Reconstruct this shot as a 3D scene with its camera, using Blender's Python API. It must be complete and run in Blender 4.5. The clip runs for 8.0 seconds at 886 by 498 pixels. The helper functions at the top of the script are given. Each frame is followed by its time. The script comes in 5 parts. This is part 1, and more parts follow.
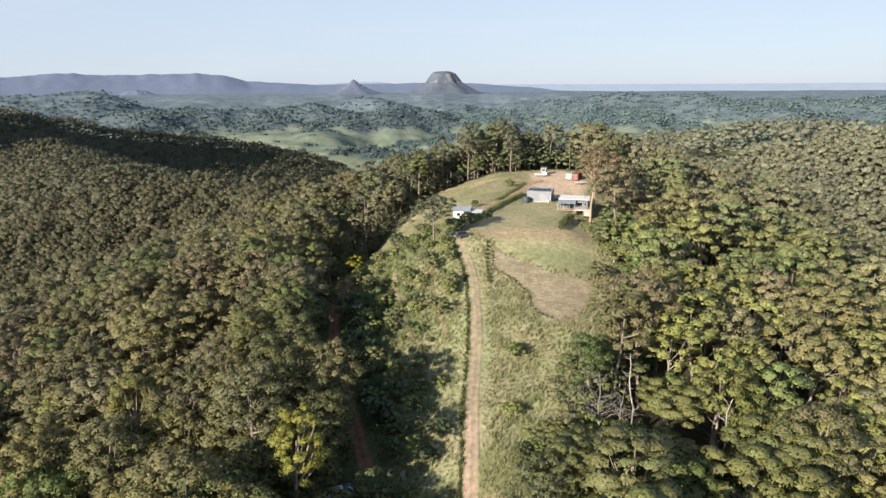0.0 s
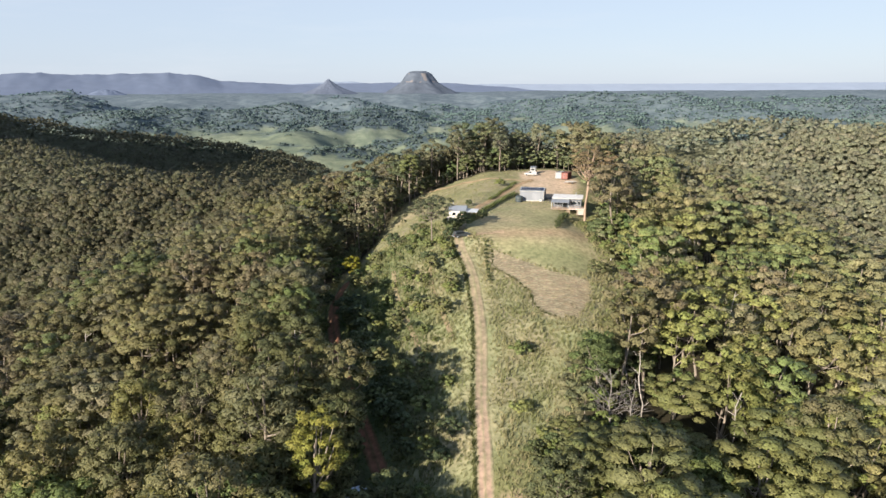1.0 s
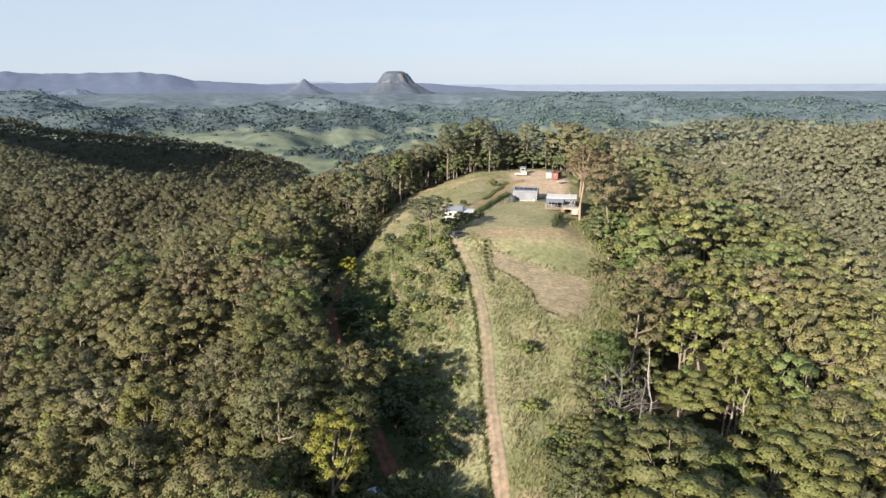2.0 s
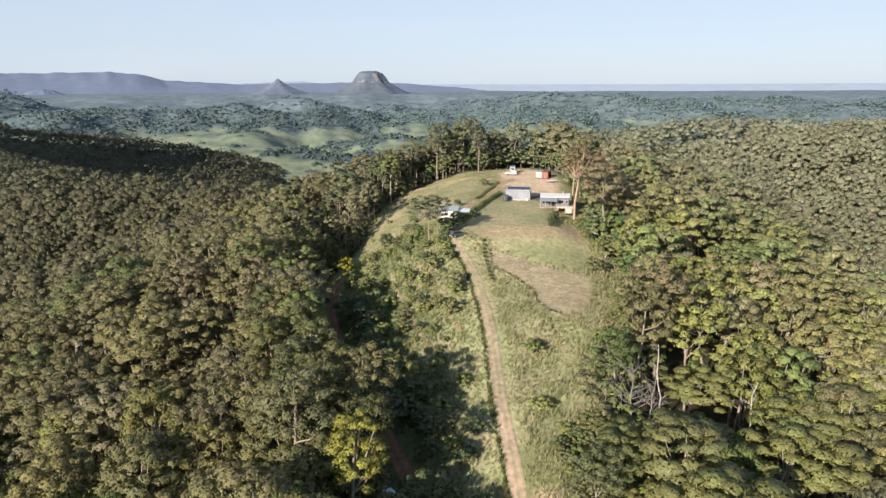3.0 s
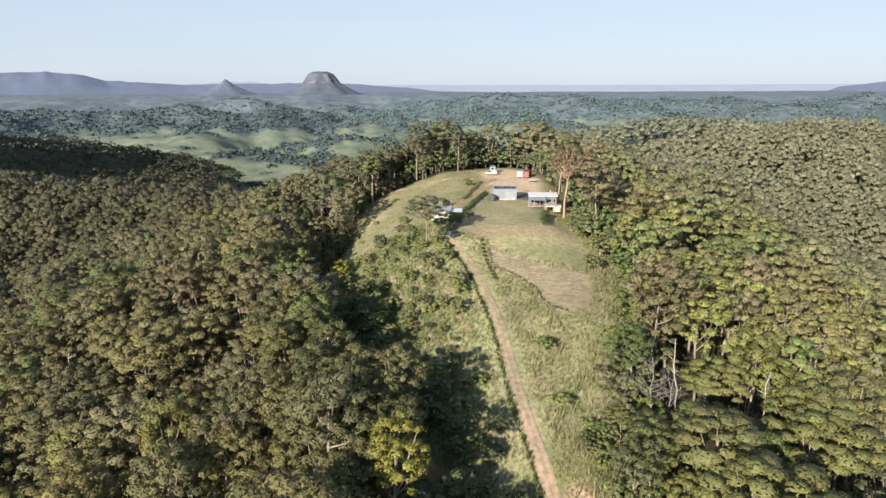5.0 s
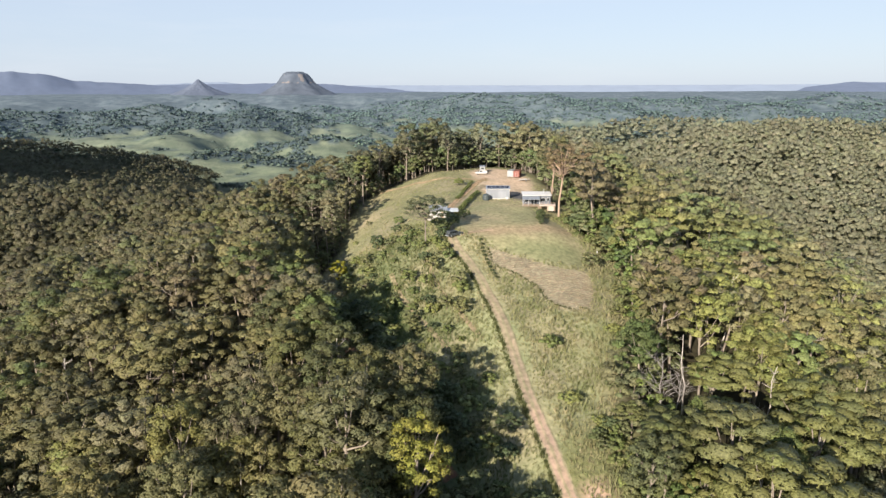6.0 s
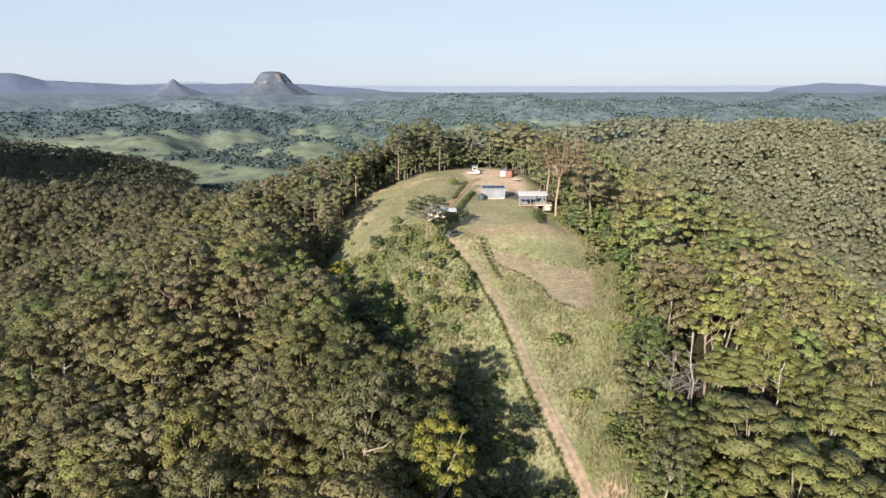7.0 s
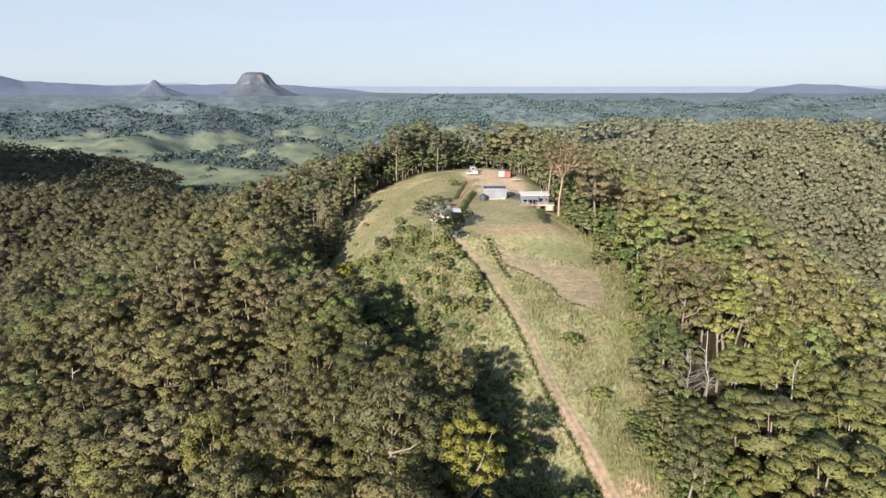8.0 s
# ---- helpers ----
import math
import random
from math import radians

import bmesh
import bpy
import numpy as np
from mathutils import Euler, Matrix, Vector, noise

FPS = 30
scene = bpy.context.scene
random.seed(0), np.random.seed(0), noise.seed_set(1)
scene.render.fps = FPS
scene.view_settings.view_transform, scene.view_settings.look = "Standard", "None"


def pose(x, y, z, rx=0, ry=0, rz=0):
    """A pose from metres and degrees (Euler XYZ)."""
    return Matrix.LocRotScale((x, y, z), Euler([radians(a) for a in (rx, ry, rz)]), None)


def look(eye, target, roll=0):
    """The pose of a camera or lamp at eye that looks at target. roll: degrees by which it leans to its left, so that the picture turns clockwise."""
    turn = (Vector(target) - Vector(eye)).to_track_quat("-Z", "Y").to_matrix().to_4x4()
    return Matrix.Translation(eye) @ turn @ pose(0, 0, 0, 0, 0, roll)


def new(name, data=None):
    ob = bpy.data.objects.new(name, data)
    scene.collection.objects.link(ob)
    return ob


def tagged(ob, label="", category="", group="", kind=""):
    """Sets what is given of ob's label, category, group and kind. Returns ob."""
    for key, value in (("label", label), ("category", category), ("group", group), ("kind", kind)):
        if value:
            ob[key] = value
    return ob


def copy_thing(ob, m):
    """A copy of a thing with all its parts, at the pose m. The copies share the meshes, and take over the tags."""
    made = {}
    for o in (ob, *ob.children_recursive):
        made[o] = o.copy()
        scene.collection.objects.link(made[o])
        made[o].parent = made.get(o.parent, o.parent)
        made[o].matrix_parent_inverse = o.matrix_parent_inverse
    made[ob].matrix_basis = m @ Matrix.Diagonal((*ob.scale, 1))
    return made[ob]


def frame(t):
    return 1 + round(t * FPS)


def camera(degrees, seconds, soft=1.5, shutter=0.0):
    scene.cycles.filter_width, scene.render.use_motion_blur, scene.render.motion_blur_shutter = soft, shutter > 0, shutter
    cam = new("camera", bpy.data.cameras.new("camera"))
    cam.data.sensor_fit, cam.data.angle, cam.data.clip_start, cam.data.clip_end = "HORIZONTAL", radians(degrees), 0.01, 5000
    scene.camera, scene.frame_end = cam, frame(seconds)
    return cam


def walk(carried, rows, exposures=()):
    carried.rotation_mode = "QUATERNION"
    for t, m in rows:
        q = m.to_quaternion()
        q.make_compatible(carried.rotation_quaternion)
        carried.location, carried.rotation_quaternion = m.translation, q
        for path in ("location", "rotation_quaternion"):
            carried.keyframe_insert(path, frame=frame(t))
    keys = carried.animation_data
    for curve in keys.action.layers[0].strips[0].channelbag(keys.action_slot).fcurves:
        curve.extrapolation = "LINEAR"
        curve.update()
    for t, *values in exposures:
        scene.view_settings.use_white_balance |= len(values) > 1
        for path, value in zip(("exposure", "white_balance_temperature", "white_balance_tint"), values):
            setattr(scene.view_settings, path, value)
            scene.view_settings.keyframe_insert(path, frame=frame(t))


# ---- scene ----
cam = camera(69.0, 8.0)
PATH = [
    (0, (1.548, -2.267, 38.803), (1.542, -0.325, 38.324), -0.3),
    (0.5, (-1.468, -2.275, 38.818), (-1.438, -0.333, 38.338), -0.3),
    (1, (-4.533, -2.224, 38.852), (-4.465, -0.284, 38.372), -0.3),
    (1.5, (-7.521, -2.073, 38.885), (-7.417, -0.134, 38.405), -0.2),
    (3, (-16.883, -1.374, 38.852), (-16.668, 0.555, 38.372), -0.2),
    (3.5, (-19.921, -0.99, 38.862), (-19.669, 0.935, 38.381), -0.2),
    (4, (-23.06, -0.557, 38.857), (-22.771, 1.363, 38.377), -0.2),
    (4.5, (-26.122, -0.11, 38.831), (-25.798, 1.804, 38.352), -0.2),
    (6, (-35.211, 2.006, 38.575), (-34.779, 3.899, 38.097), -0.2),
    (6.5, (-38.18, 2.824, 38.528), (-37.713, 4.71, 38.05), -0.2),
    (7, (-41.196, 3.675, 38.455), (-40.699, 5.552, 37.978), -0.1),
    (7.5, (-44.139, 4.563, 38.394), (-43.618, 6.434, 37.918), -0.1),
    (8, (-47.218, 5.477, 38.358), (-46.673, 7.342, 37.883), -0.1),
]
walk(cam, [(t, look(eye, target, roll)) for t, eye, target, roll in PATH])


# ---- world, sun, exposure ----
SUN_AZ, SUN_EL = 222.0, 21.0     # compass bearing from +y, clockwise, of the sun; its height in degrees
sun_from = Vector((math.sin(radians(SUN_AZ)) * math.cos(radians(SUN_EL)), math.cos(radians(SUN_AZ)) * math.cos(radians(SUN_EL)), math.sin(radians(SUN_EL))))
world = bpy.data.worlds.new("sky")
scene.world = world
world.use_nodes = True
wn = world.node_tree
sky = wn.nodes.new("ShaderNodeTexSky")
sky.sky_type, sky.sun_disc = "NISHITA", False
sky.sun_elevation, sky.sun_rotation = radians(SUN_EL), radians(SUN_AZ)
sky.altitude, sky.air_density, sky.dust_density, sky.ozone_density = 400, 1.0, 0.9, 1.5
wn.nodes["Background"].inputs[1].default_value = 0.09
veil = wn.nodes.new("ShaderNodeMix")     # thin high haze over the blue
veil.data_type = "RGBA"
veil.inputs[7].default_value = (2.95, 3.4, 4.2, 1)
up = wn.nodes.new("ShaderNodeTexCoord")
split = wn.nodes.new("ShaderNodeSeparateXYZ")
thin = wn.nodes.new("ShaderNodeMapRange")     # the haze lies thick along the horizon and thins overhead
thin.interpolation_type = "SMOOTHSTEP"
thin.inputs[1].default_value, thin.inputs[2].default_value, thin.inputs[3].default_value, thin.inputs[4].default_value = 0.2, 0.8, 0.84, 0.1
wn.links.new(up.outputs["Generated"], split.inputs[0])
wn.links.new(split.outputs[2], thin.inputs[0])
wn.links.new(thin.outputs[0], veil.inputs[0])
wn.links.new(sky.outputs[0], veil.inputs[6])
streak = wn.nodes.new("ShaderNodeMapping")     # a few thin cirrus streaks
streak.inputs["Scale"].default_value = (1.0, 1.0, 7.0)
wisp = wn.nodes.new("ShaderNodeTexNoise")
wisp.inputs["Scale"].default_value, wisp.inputs["Detail"].default_value, wisp.inputs["Roughness"].default_value = 2.6, 7, 0.62
faint = wn.nodes.new("ShaderNodeMapRange")
faint.inputs[1].default_value, faint.inputs[2].default_value, faint.inputs[3].default_value, faint.inputs[4].default_value = 0.5, 0.78, 0.0, 0.3
cloud = wn.nodes.new("ShaderNodeMix")
cloud.data_type = "RGBA"
cloud.inputs[7].default_value = (4.1, 4.35, 4.7, 1)
wn.links.new(up.outputs["Generated"], streak.inputs[0])
wn.links.new(streak.outputs[0], wisp.inputs["Vector"])
wn.links.new(wisp.outputs[0], faint.inputs[0])
wn.links.new(faint.outputs[0], cloud.inputs[0])
wn.links.new(veil.outputs[2], cloud.inputs[6])
wn.links.new(cloud.outputs[2], wn.nodes["Background"].inputs[0])
sun_data = bpy.data.lights.new("sun", "SUN")
sun_data.energy, sun_data.angle, sun_data.color = 5.0, radians(0.6), (1.0, 0.88, 0.73)
sun = new("sun", sun_data)
sun.matrix_world = look(sun_from * 300, (0, 0, 0))
scene.view_settings.exposure = 1.18


# ---- materials ----
def material(name, rough=0.7, metal=0.0, spec=0.3):
    m = bpy.data.materials.new(name)
    m.use_nodes = True
    b = m.node_tree.nodes["Principled BSDF"]
    b.inputs["Roughness"].default_value, b.inputs["Metallic"].default_value = rough, metal
    b.inputs["Specular IOR Level"].default_value = spec
    return m, m.node_tree, b


def mixed(nt, factor, a, b, blend="MIX"):
    n = nt.nodes.new("ShaderNodeMix")
    n.data_type, n.blend_type = "RGBA", blend
    for socket, v in ((n.inputs[0], factor), (n.inputs[6], a), (n.inputs[7], b)):
        if isinstance(v, bpy.types.NodeSocket):
            nt.links.new(v, socket)
        elif isinstance(v, tuple):
            socket.default_value = (*v, 1)
        else:
            socket.default_value = v
    return n.outputs[2]


def noise_out(nt, scale, detail=4, lo=0.35, hi=0.65, coords="Object", stretch=(1, 1, 1)):
    tc = nt.nodes.new("ShaderNodeTexCoord")
    mp = nt.nodes.new("ShaderNodeMapping")
    mp.inputs["Scale"].default_value = stretch
    tx = nt.nodes.new("ShaderNodeTexNoise")
    tx.inputs["Scale"].default_value, tx.inputs["Detail"].default_value = scale, detail
    rg = nt.nodes.new("ShaderNodeMapRange")
    rg.inputs[1].default_value, rg.inputs[2].default_value = lo, hi
    nt.links.new(tc.outputs[coords], mp.inputs[0])
    nt.links.new(mp.outputs[0], tx.inputs["Vector"])
    nt.links.new(tx.outputs[0], rg.inputs[0])
    return rg.outputs[0]


def bumped(nt, b, height_socket, strength, distance):
    n = nt.nodes.new("ShaderNodeBump")
    n.inputs["Strength"].default_value, n.inputs["Distance"].default_value = strength, distance
    nt.links.new(height_socket, n.inputs["Height"])
    nt.links.new(n.outputs[0], b.inputs["Normal"])


def plain(name, colour, rough=0.6, metal=0.0, spec=0.3, vary=0.25, scale=1.5, bump=0.0):
    """A painted or natural surface: one base colour with grain and stains at two scales."""
    m, nt, b = material(name, rough, metal, spec)
    dark = tuple(c * (1 - vary) for c in colour)
    c1 = mixed(nt, noise_out(nt, scale, 5), dark, colour)
    c2 = mixed(nt, noise_out(nt, scale * 0.22, 3, 0.3, 0.7), c1, tuple(min(1, c * (1 + vary * 0.5)) for c in colour))
    nt.links.new(mixed(nt, 0.5, c1, c2), b.inputs["Base Color"])
    if bump:
        bumped(nt, b, noise_out(nt, scale * 3, 4, 0, 1), bump, 0.1)
    return m


def ribbed(name, colour, pitch=0.2, rough=0.45, metal=0.0, axis=0):
    """Corrugated sheet: a painted steel with ribs and faint streaks."""
    m, nt, b = material(name, rough, metal, 0.4)
    c = mixed(nt, noise_out(nt, 0.8, 4, 0.3, 0.7, stretch=(1, 1, 0.2)), tuple(v * 0.82 for v in colour), colour)
    nt.links.new(c, b.inputs["Base Color"])
    tc = nt.nodes.new("ShaderNodeTexCoord")
    wv = nt.nodes.new("ShaderNodeTexWave")
    wv.bands_direction = "XYZ"[axis]
    wv.inputs["Scale"].default_value = 0.314 / pitch
    nt.links.new(tc.outputs["Object"], wv.inputs["Vector"])
    bumped(nt, b, wv.outputs["Fac"], 0.5, 0.02)
    return m


def leafy(name, rough=0.55, through_light=0.16, gaps=0.0, open_at=0.43, grain=(5.0, 0.76, 1.2), relief=(5.0, 0.5, 0.2)):
    """Foliage: the colour of each clump is stored on the mesh; grain, tree-to-tree change and light through the leaf are added here."""
    m, nt, b = material(name, rough, 0, 0.25)
    at = nt.nodes.new("ShaderNodeAttribute")
    at.attribute_name = "tint"
    info = nt.nodes.new("ShaderNodeObjectInfo")
    geo = nt.nodes.new("ShaderNodeNewGeometry")
    c = mixed(nt, geo.outputs["Random Per Island"], (0.85, 0.86, 0.85), (1.15, 1.15, 1.12))
    c = mixed(nt, 1.0, c, mixed(nt, noise_out(nt, grain[0], 5, 0.3, 0.7), (grain[1],) * 3, (grain[2],) * 3), "MULTIPLY")
    bumped(nt, b, noise_out(nt, relief[0], 5, 0, 1), relief[1], relief[2])
    c = mixed(nt, 1.0, at.outputs["Color"], c, "MULTIPLY")
    c = mixed(nt, 1.0, c, mixed(nt, info.outputs["Random"], (0.82, 0.88, 0.94), (1.18, 1.12, 1.0)), "MULTIPLY")
    nt.links.new(c, b.inputs["Base Color"])
    tr = nt.nodes.new("ShaderNodeBsdfTranslucent")
    mx = nt.nodes.new("ShaderNodeMixShader")
    mx.inputs[0].default_value = through_light
    nt.links.new(mixed(nt, 1.0, c, (1.05, 1.12, 0.8), "MULTIPLY"), tr.inputs["Color"])
    nt.links.new(b.outputs[0], mx.inputs[1])
    nt.links.new(tr.outputs[0], mx.inputs[2])
    last = mx
    if gaps:     # openings between the leaflets of a spray
        last = nt.nodes.new("ShaderNodeMixShader")
        clear = nt.nodes.new("ShaderNodeBsdfTransparent")
        nt.links.new(noise_out(nt, gaps, 4, open_at - 0.02, open_at + 0.02), last.inputs[0])
        nt.links.new(clear.outputs[0], last.inputs[1])
        nt.links.new(mx.outputs[0], last.inputs[2])
    nt.links.new(last.outputs[0], nt.nodes["Material Output"].inputs[0])
    return m


def ground_material():
    m, nt, b = material("ground", 0.92, 0, 0.12)
    at = nt.nodes.new("ShaderNodeAttribute")
    at.attribute_name = "soil"
    fine = noise_out(nt, 0.9, 6, 0.3, 0.7)
    broad = noise_out(nt, 0.07, 4, 0.3, 0.7)
    c = mixed(nt, 1.0, at.outputs["Color"], mixed(nt, fine, (0.68, 0.7, 0.68), (1.22, 1.2, 1.2)), "MULTIPLY")
    c = mixed(nt, 1.0, c, mixed(nt, broad, (0.86, 0.9, 0.88), (1.14, 1.1, 1.1)), "MULTIPLY")
    tc = nt.nodes.new("ShaderNodeTexCoord")     # tree crowns and copses, where the land is too far for single trees
    reach = nt.nodes.new("ShaderNodeVectorMath")
    reach.operation = "LENGTH"
    away = nt.nodes.new("ShaderNodeMapRange")
    away.inputs[1].default_value, away.inputs[2].default_value = 900, 1300
    nt.links.new(tc.outputs["Object"], reach.inputs[0])
    nt.links.new(reach.outputs["Value"], away.inputs[0])
    copse = mixed(nt, noise_out(nt, 0.022, 8, 0.36, 0.64), (0.72, 0.76, 0.8), (1.2, 1.18, 1.15))
    c = mixed(nt, 1.0, c, mixed(nt, away.outputs[0], (1, 1, 1), copse), "MULTIPLY")
    nt.links.new(c, b.inputs["Base Color"])
    bumped(nt, b, noise_out(nt, 1.6, 5, 0, 1), 0.5, 0.25)
    return m


M_GROUND = ground_material()
M_WOODS = leafy("far_woods_leaves", through_light=0.34, grain=(0.2, 0.85, 1.15))
M_CROWN = leafy("leaf_clumps", gaps=2.4, open_at=0.42, grain=(4.5, 0.5, 1.42), relief=(3.6, 0.9, 0.32))
M_GUMLEAF = leafy("gum_leaf_clumps", gaps=2.8, open_at=0.465, grain=(5.0, 0.48, 1.46), relief=(4.0, 0.9, 0.32))
M_SPRAY = leafy("leaf_sprays", gaps=2.0, open_at=0.44, grain=(3.2, 0.55, 1.4), relief=(2.6, 0.9, 0.42))
# extra light through far leaves lifts their shaded undersides, standing in for haze
M_SPRAY_FAR = leafy("far_leaf_sprays", through_light=0.34, gaps=1.4, open_at=0.42, grain=(1.6, 0.8, 1.18), relief=(1.3, 0.7, 0.5))
M_GRASS = leafy("grass_blades", 0.7, 0.42, grain=(0.6, 0.85, 1.15))
M_BARK = plain("pale_bark", (0.24, 0.205, 0.17), 0.85, vary=0.45, scale=1.2, bump=0.4)
M_GUM = plain("pink_gum_bark", (0.32, 0.24, 0.18), 0.8, vary=0.3, scale=0.9, bump=0.2)
M_DEAD = plain("weathered_dead_wood", (0.20, 0.185, 0.175), 0.9, vary=0.3, scale=2, bump=0.3)
M_DEADWHITE = plain("bleached_dead_wood", (0.36, 0.33, 0.30), 0.9, vary=0.25, scale=2, bump=0.3)
M_STEEL = ribbed("pale_grey_steel_wall", (0.205, 0.222, 0.252))
M_ROOF_W = ribbed("white_steel_roof", (0.62, 0.62, 0.62))
M_ROOF_G = ribbed("blue_grey_steel_roof", (0.20, 0.225, 0.26))
M_ROOF_L = ribbed("light_grey_steel_roof", (0.52, 0.55, 0.58))
M_ROOF_L2 = ribbed("grey_roller_door", (0.23, 0.247, 0.275), 0.12, axis=2)
M_DARKWALL = ribbed("slate_grey_cladding", (0.10, 0.115, 0.14), 0.3)
M_WHITE = plain("white_paint", (0.46, 0.455, 0.44), 0.5, vary=0.12)
M_PALE = ribbed("pale_grey_paint", (0.30, 0.31, 0.315), 0.3)
M_CREAM = plain("cream_cladding", (0.42, 0.37, 0.32), 0.8, vary=0.15)
M_PANEL = plain("solar_cell_glass", (0.012, 0.016, 0.035), 0.18, 0, 0.5, vary=0.3, scale=6)
M_TRIM = plain("grey_steel_trim", (0.40, 0.42, 0.44), 0.4, 0.3, vary=0.1)
M_GLASS = plain("dark_window_glass", (0.015, 0.02, 0.025), 0.08, 0, 0.5, vary=0.2)
M_TIMBER = plain("weathered_timber", (0.36, 0.28, 0.21), 0.8, vary=0.3, scale=3, bump=0.2)
M_DECK = plain("pinkish_deck_sheet", (0.62, 0.52, 0.45), 0.7, vary=0.15, scale=1)
M_RED = ribbed("rust_red_steel", (0.20, 0.07, 0.055))
M_TYRE = plain("black_rubber", (0.02, 0.02, 0.02), 0.85, vary=0.2)
M_TANK = plain("dark_green_poly_tank", (0.05, 0.065, 0.07), 0.5, vary=0.2)
M_CARGREY = plain("dark_grey_car_paint", (0.07, 0.08, 0.09), 0.3, 0.2, 0.5, vary=0.15)
M_CARBLUE = plain("pale_blue_car_paint", (0.45, 0.55, 0.68), 0.3, 0.1, 0.5, vary=0.1)
M_CONC = plain("concrete", (0.42, 0.40, 0.37), 0.85, vary=0.25, scale=2, bump=0.2)
M_LAMP = plain("lamp_glass", (0.75, 0.72, 0.66), 0.15, 0, 0.5, vary=0.1)
M_ROCK = plain("mountain_rock", (0.18, 0.17, 0.175), 0.9, vary=0.35, scale=0.03, bump=0.3)
# the next four carry painted haze in their blue and pale base colours
M_MESA = plain("hazed_mountain_woods", (0.096, 0.116, 0.15), 0.95, 0, 0.05, vary=0.3, scale=0.03)
M_CONE = plain("pale_hazed_mountain_woods", (0.112, 0.135, 0.185), 0.95, 0, 0.05, vary=0.2, scale=0.03)
M_RANGE = plain("hazed_distant_woods", (0.121, 0.152, 0.222), 0.95, 0, 0.05, vary=0.12, scale=0.02)
M_PLATEAU = plain("hazed_distant_land", (0.235, 0.285, 0.37), 0.95, 0, 0.05, vary=0.08, scale=0.01)


# ---- mesh helpers ----
def mesh_from(name, verts, faces_flat, sizes, mats, index=None, tint=None, smooth=False, normals=None):
    """A mesh from arrays: vertices, the corner list of all faces and each face's corner count."""
    me = bpy.data.meshes.new(name)
    verts = np.asarray(verts, np.float32)
    sizes = np.asarray(sizes, np.int32)
    me.vertices.add(len(verts))
    me.vertices.foreach_set("co", verts.ravel())
    me.loops.add(len(faces_flat))
    me.loops.foreach_set("vertex_index", np.asarray(faces_flat, np.int32))
    me.polygons.add(len(sizes))
    me.polygons.foreach_set("loop_start", np.concatenate([[0], np.cumsum(sizes)[:-1]]).astype(np.int32))
    me.polygons.foreach_set("loop_total", sizes)
    for m in mats:
        me.materials.append(m)
    if index is not None:
        me.polygons.foreach_set("material_index", np.asarray(index, np.int32))
    if smooth:
        me.polygons.foreach_set("use_smooth", np.ones(len(sizes), bool))
    if tint is not None:
        key, values = tint
        a = me.attributes.new(key, "FLOAT_COLOR", "POINT")
        a.data.foreach_set("color", np.concatenate([values, np.ones((len(values), 1))], 1).astype(np.float32).ravel())
    me.update(calc_edges=True)
    me.validate()
    if normals is not None:     # rounded clumps: each spray is shaded by the way its clump faces
        me.polygons.foreach_set("use_smooth", np.ones(len(sizes), bool))
        me.normals_split_custom_set_from_vertices(normals)
    return me


def part(name, bm, mat, parent=None, label="", smooth=False):
    """Links a bmesh as one mesh object under a thing or a part."""
    me = bpy.data.meshes.new(name)
    bm.to_mesh(me)
    bm.free()
    me.materials.append(mat)
    if smooth:
        for p in me.polygons:
            p.use_smooth = True
    ob = new(name, me)
    if parent is not None:
        ob.parent = parent
    return tagged(ob, label)


def box_into(bm, centre, size, bevel=0.0, m=None):
    made = bmesh.ops.create_cube(bm, size=1.0)["verts"]
    t = Matrix.Translation(centre) @ Matrix.Diagonal((*size, 1))
    bmesh.ops.transform(bm, matrix=(m @ t) if m is not None else t, verts=made)
    if bevel:
        edges = {e for v in made for e in v.link_edges}
        bmesh.ops.bevel(bm, geom=list(edges), offset=bevel, segments=2, affect="EDGES")


def box(name, centre, size, mat, parent=None, bevel=0.02, label="", m=None):
    bm = bmesh.new()
    box_into(bm, centre, size, bevel, m)
    return part(name, bm, mat, parent, label)


def prism_part(name, outline, y0, y1, mat, parent, label=""):
    """A slab with an (x, z) outline, reaching from y0 to y1."""
    bm = bmesh.new()
    a = [bm.verts.new((x, y0, z)) for x, z in outline]
    b = [bm.verts.new((x, y1, z)) for x, z in outline]
    bm.faces.new(a)
    bm.faces.new(b[::-1])
    for i in range(len(a)):
        j = (i + 1) % len(a)
        bm.faces.new((a[j], a[i], b[i], b[j]))
    bmesh.ops.recalc_face_normals(bm, faces=bm.faces)
    return part(name, bm, mat, parent, label)


def slab(name, corners, thick, mat, parent, label=""):
    """A sheet of that thickness over four corners in space."""
    bm = bmesh.new()
    top = [bm.verts.new(c) for c in corners]
    low = [bm.verts.new((c[0], c[1], c[2] - thick)) for c in corners]
    bm.faces.new(top)
    bm.faces.new(low[::-1])
    for i in range(4):
        j = (i + 1) % 4
        bm.faces.new((top[j], top[i], low[i], low[j]))
    bmesh.ops.recalc_face_normals(bm, faces=bm.faces)
    return part(name, bm, mat, parent, label)


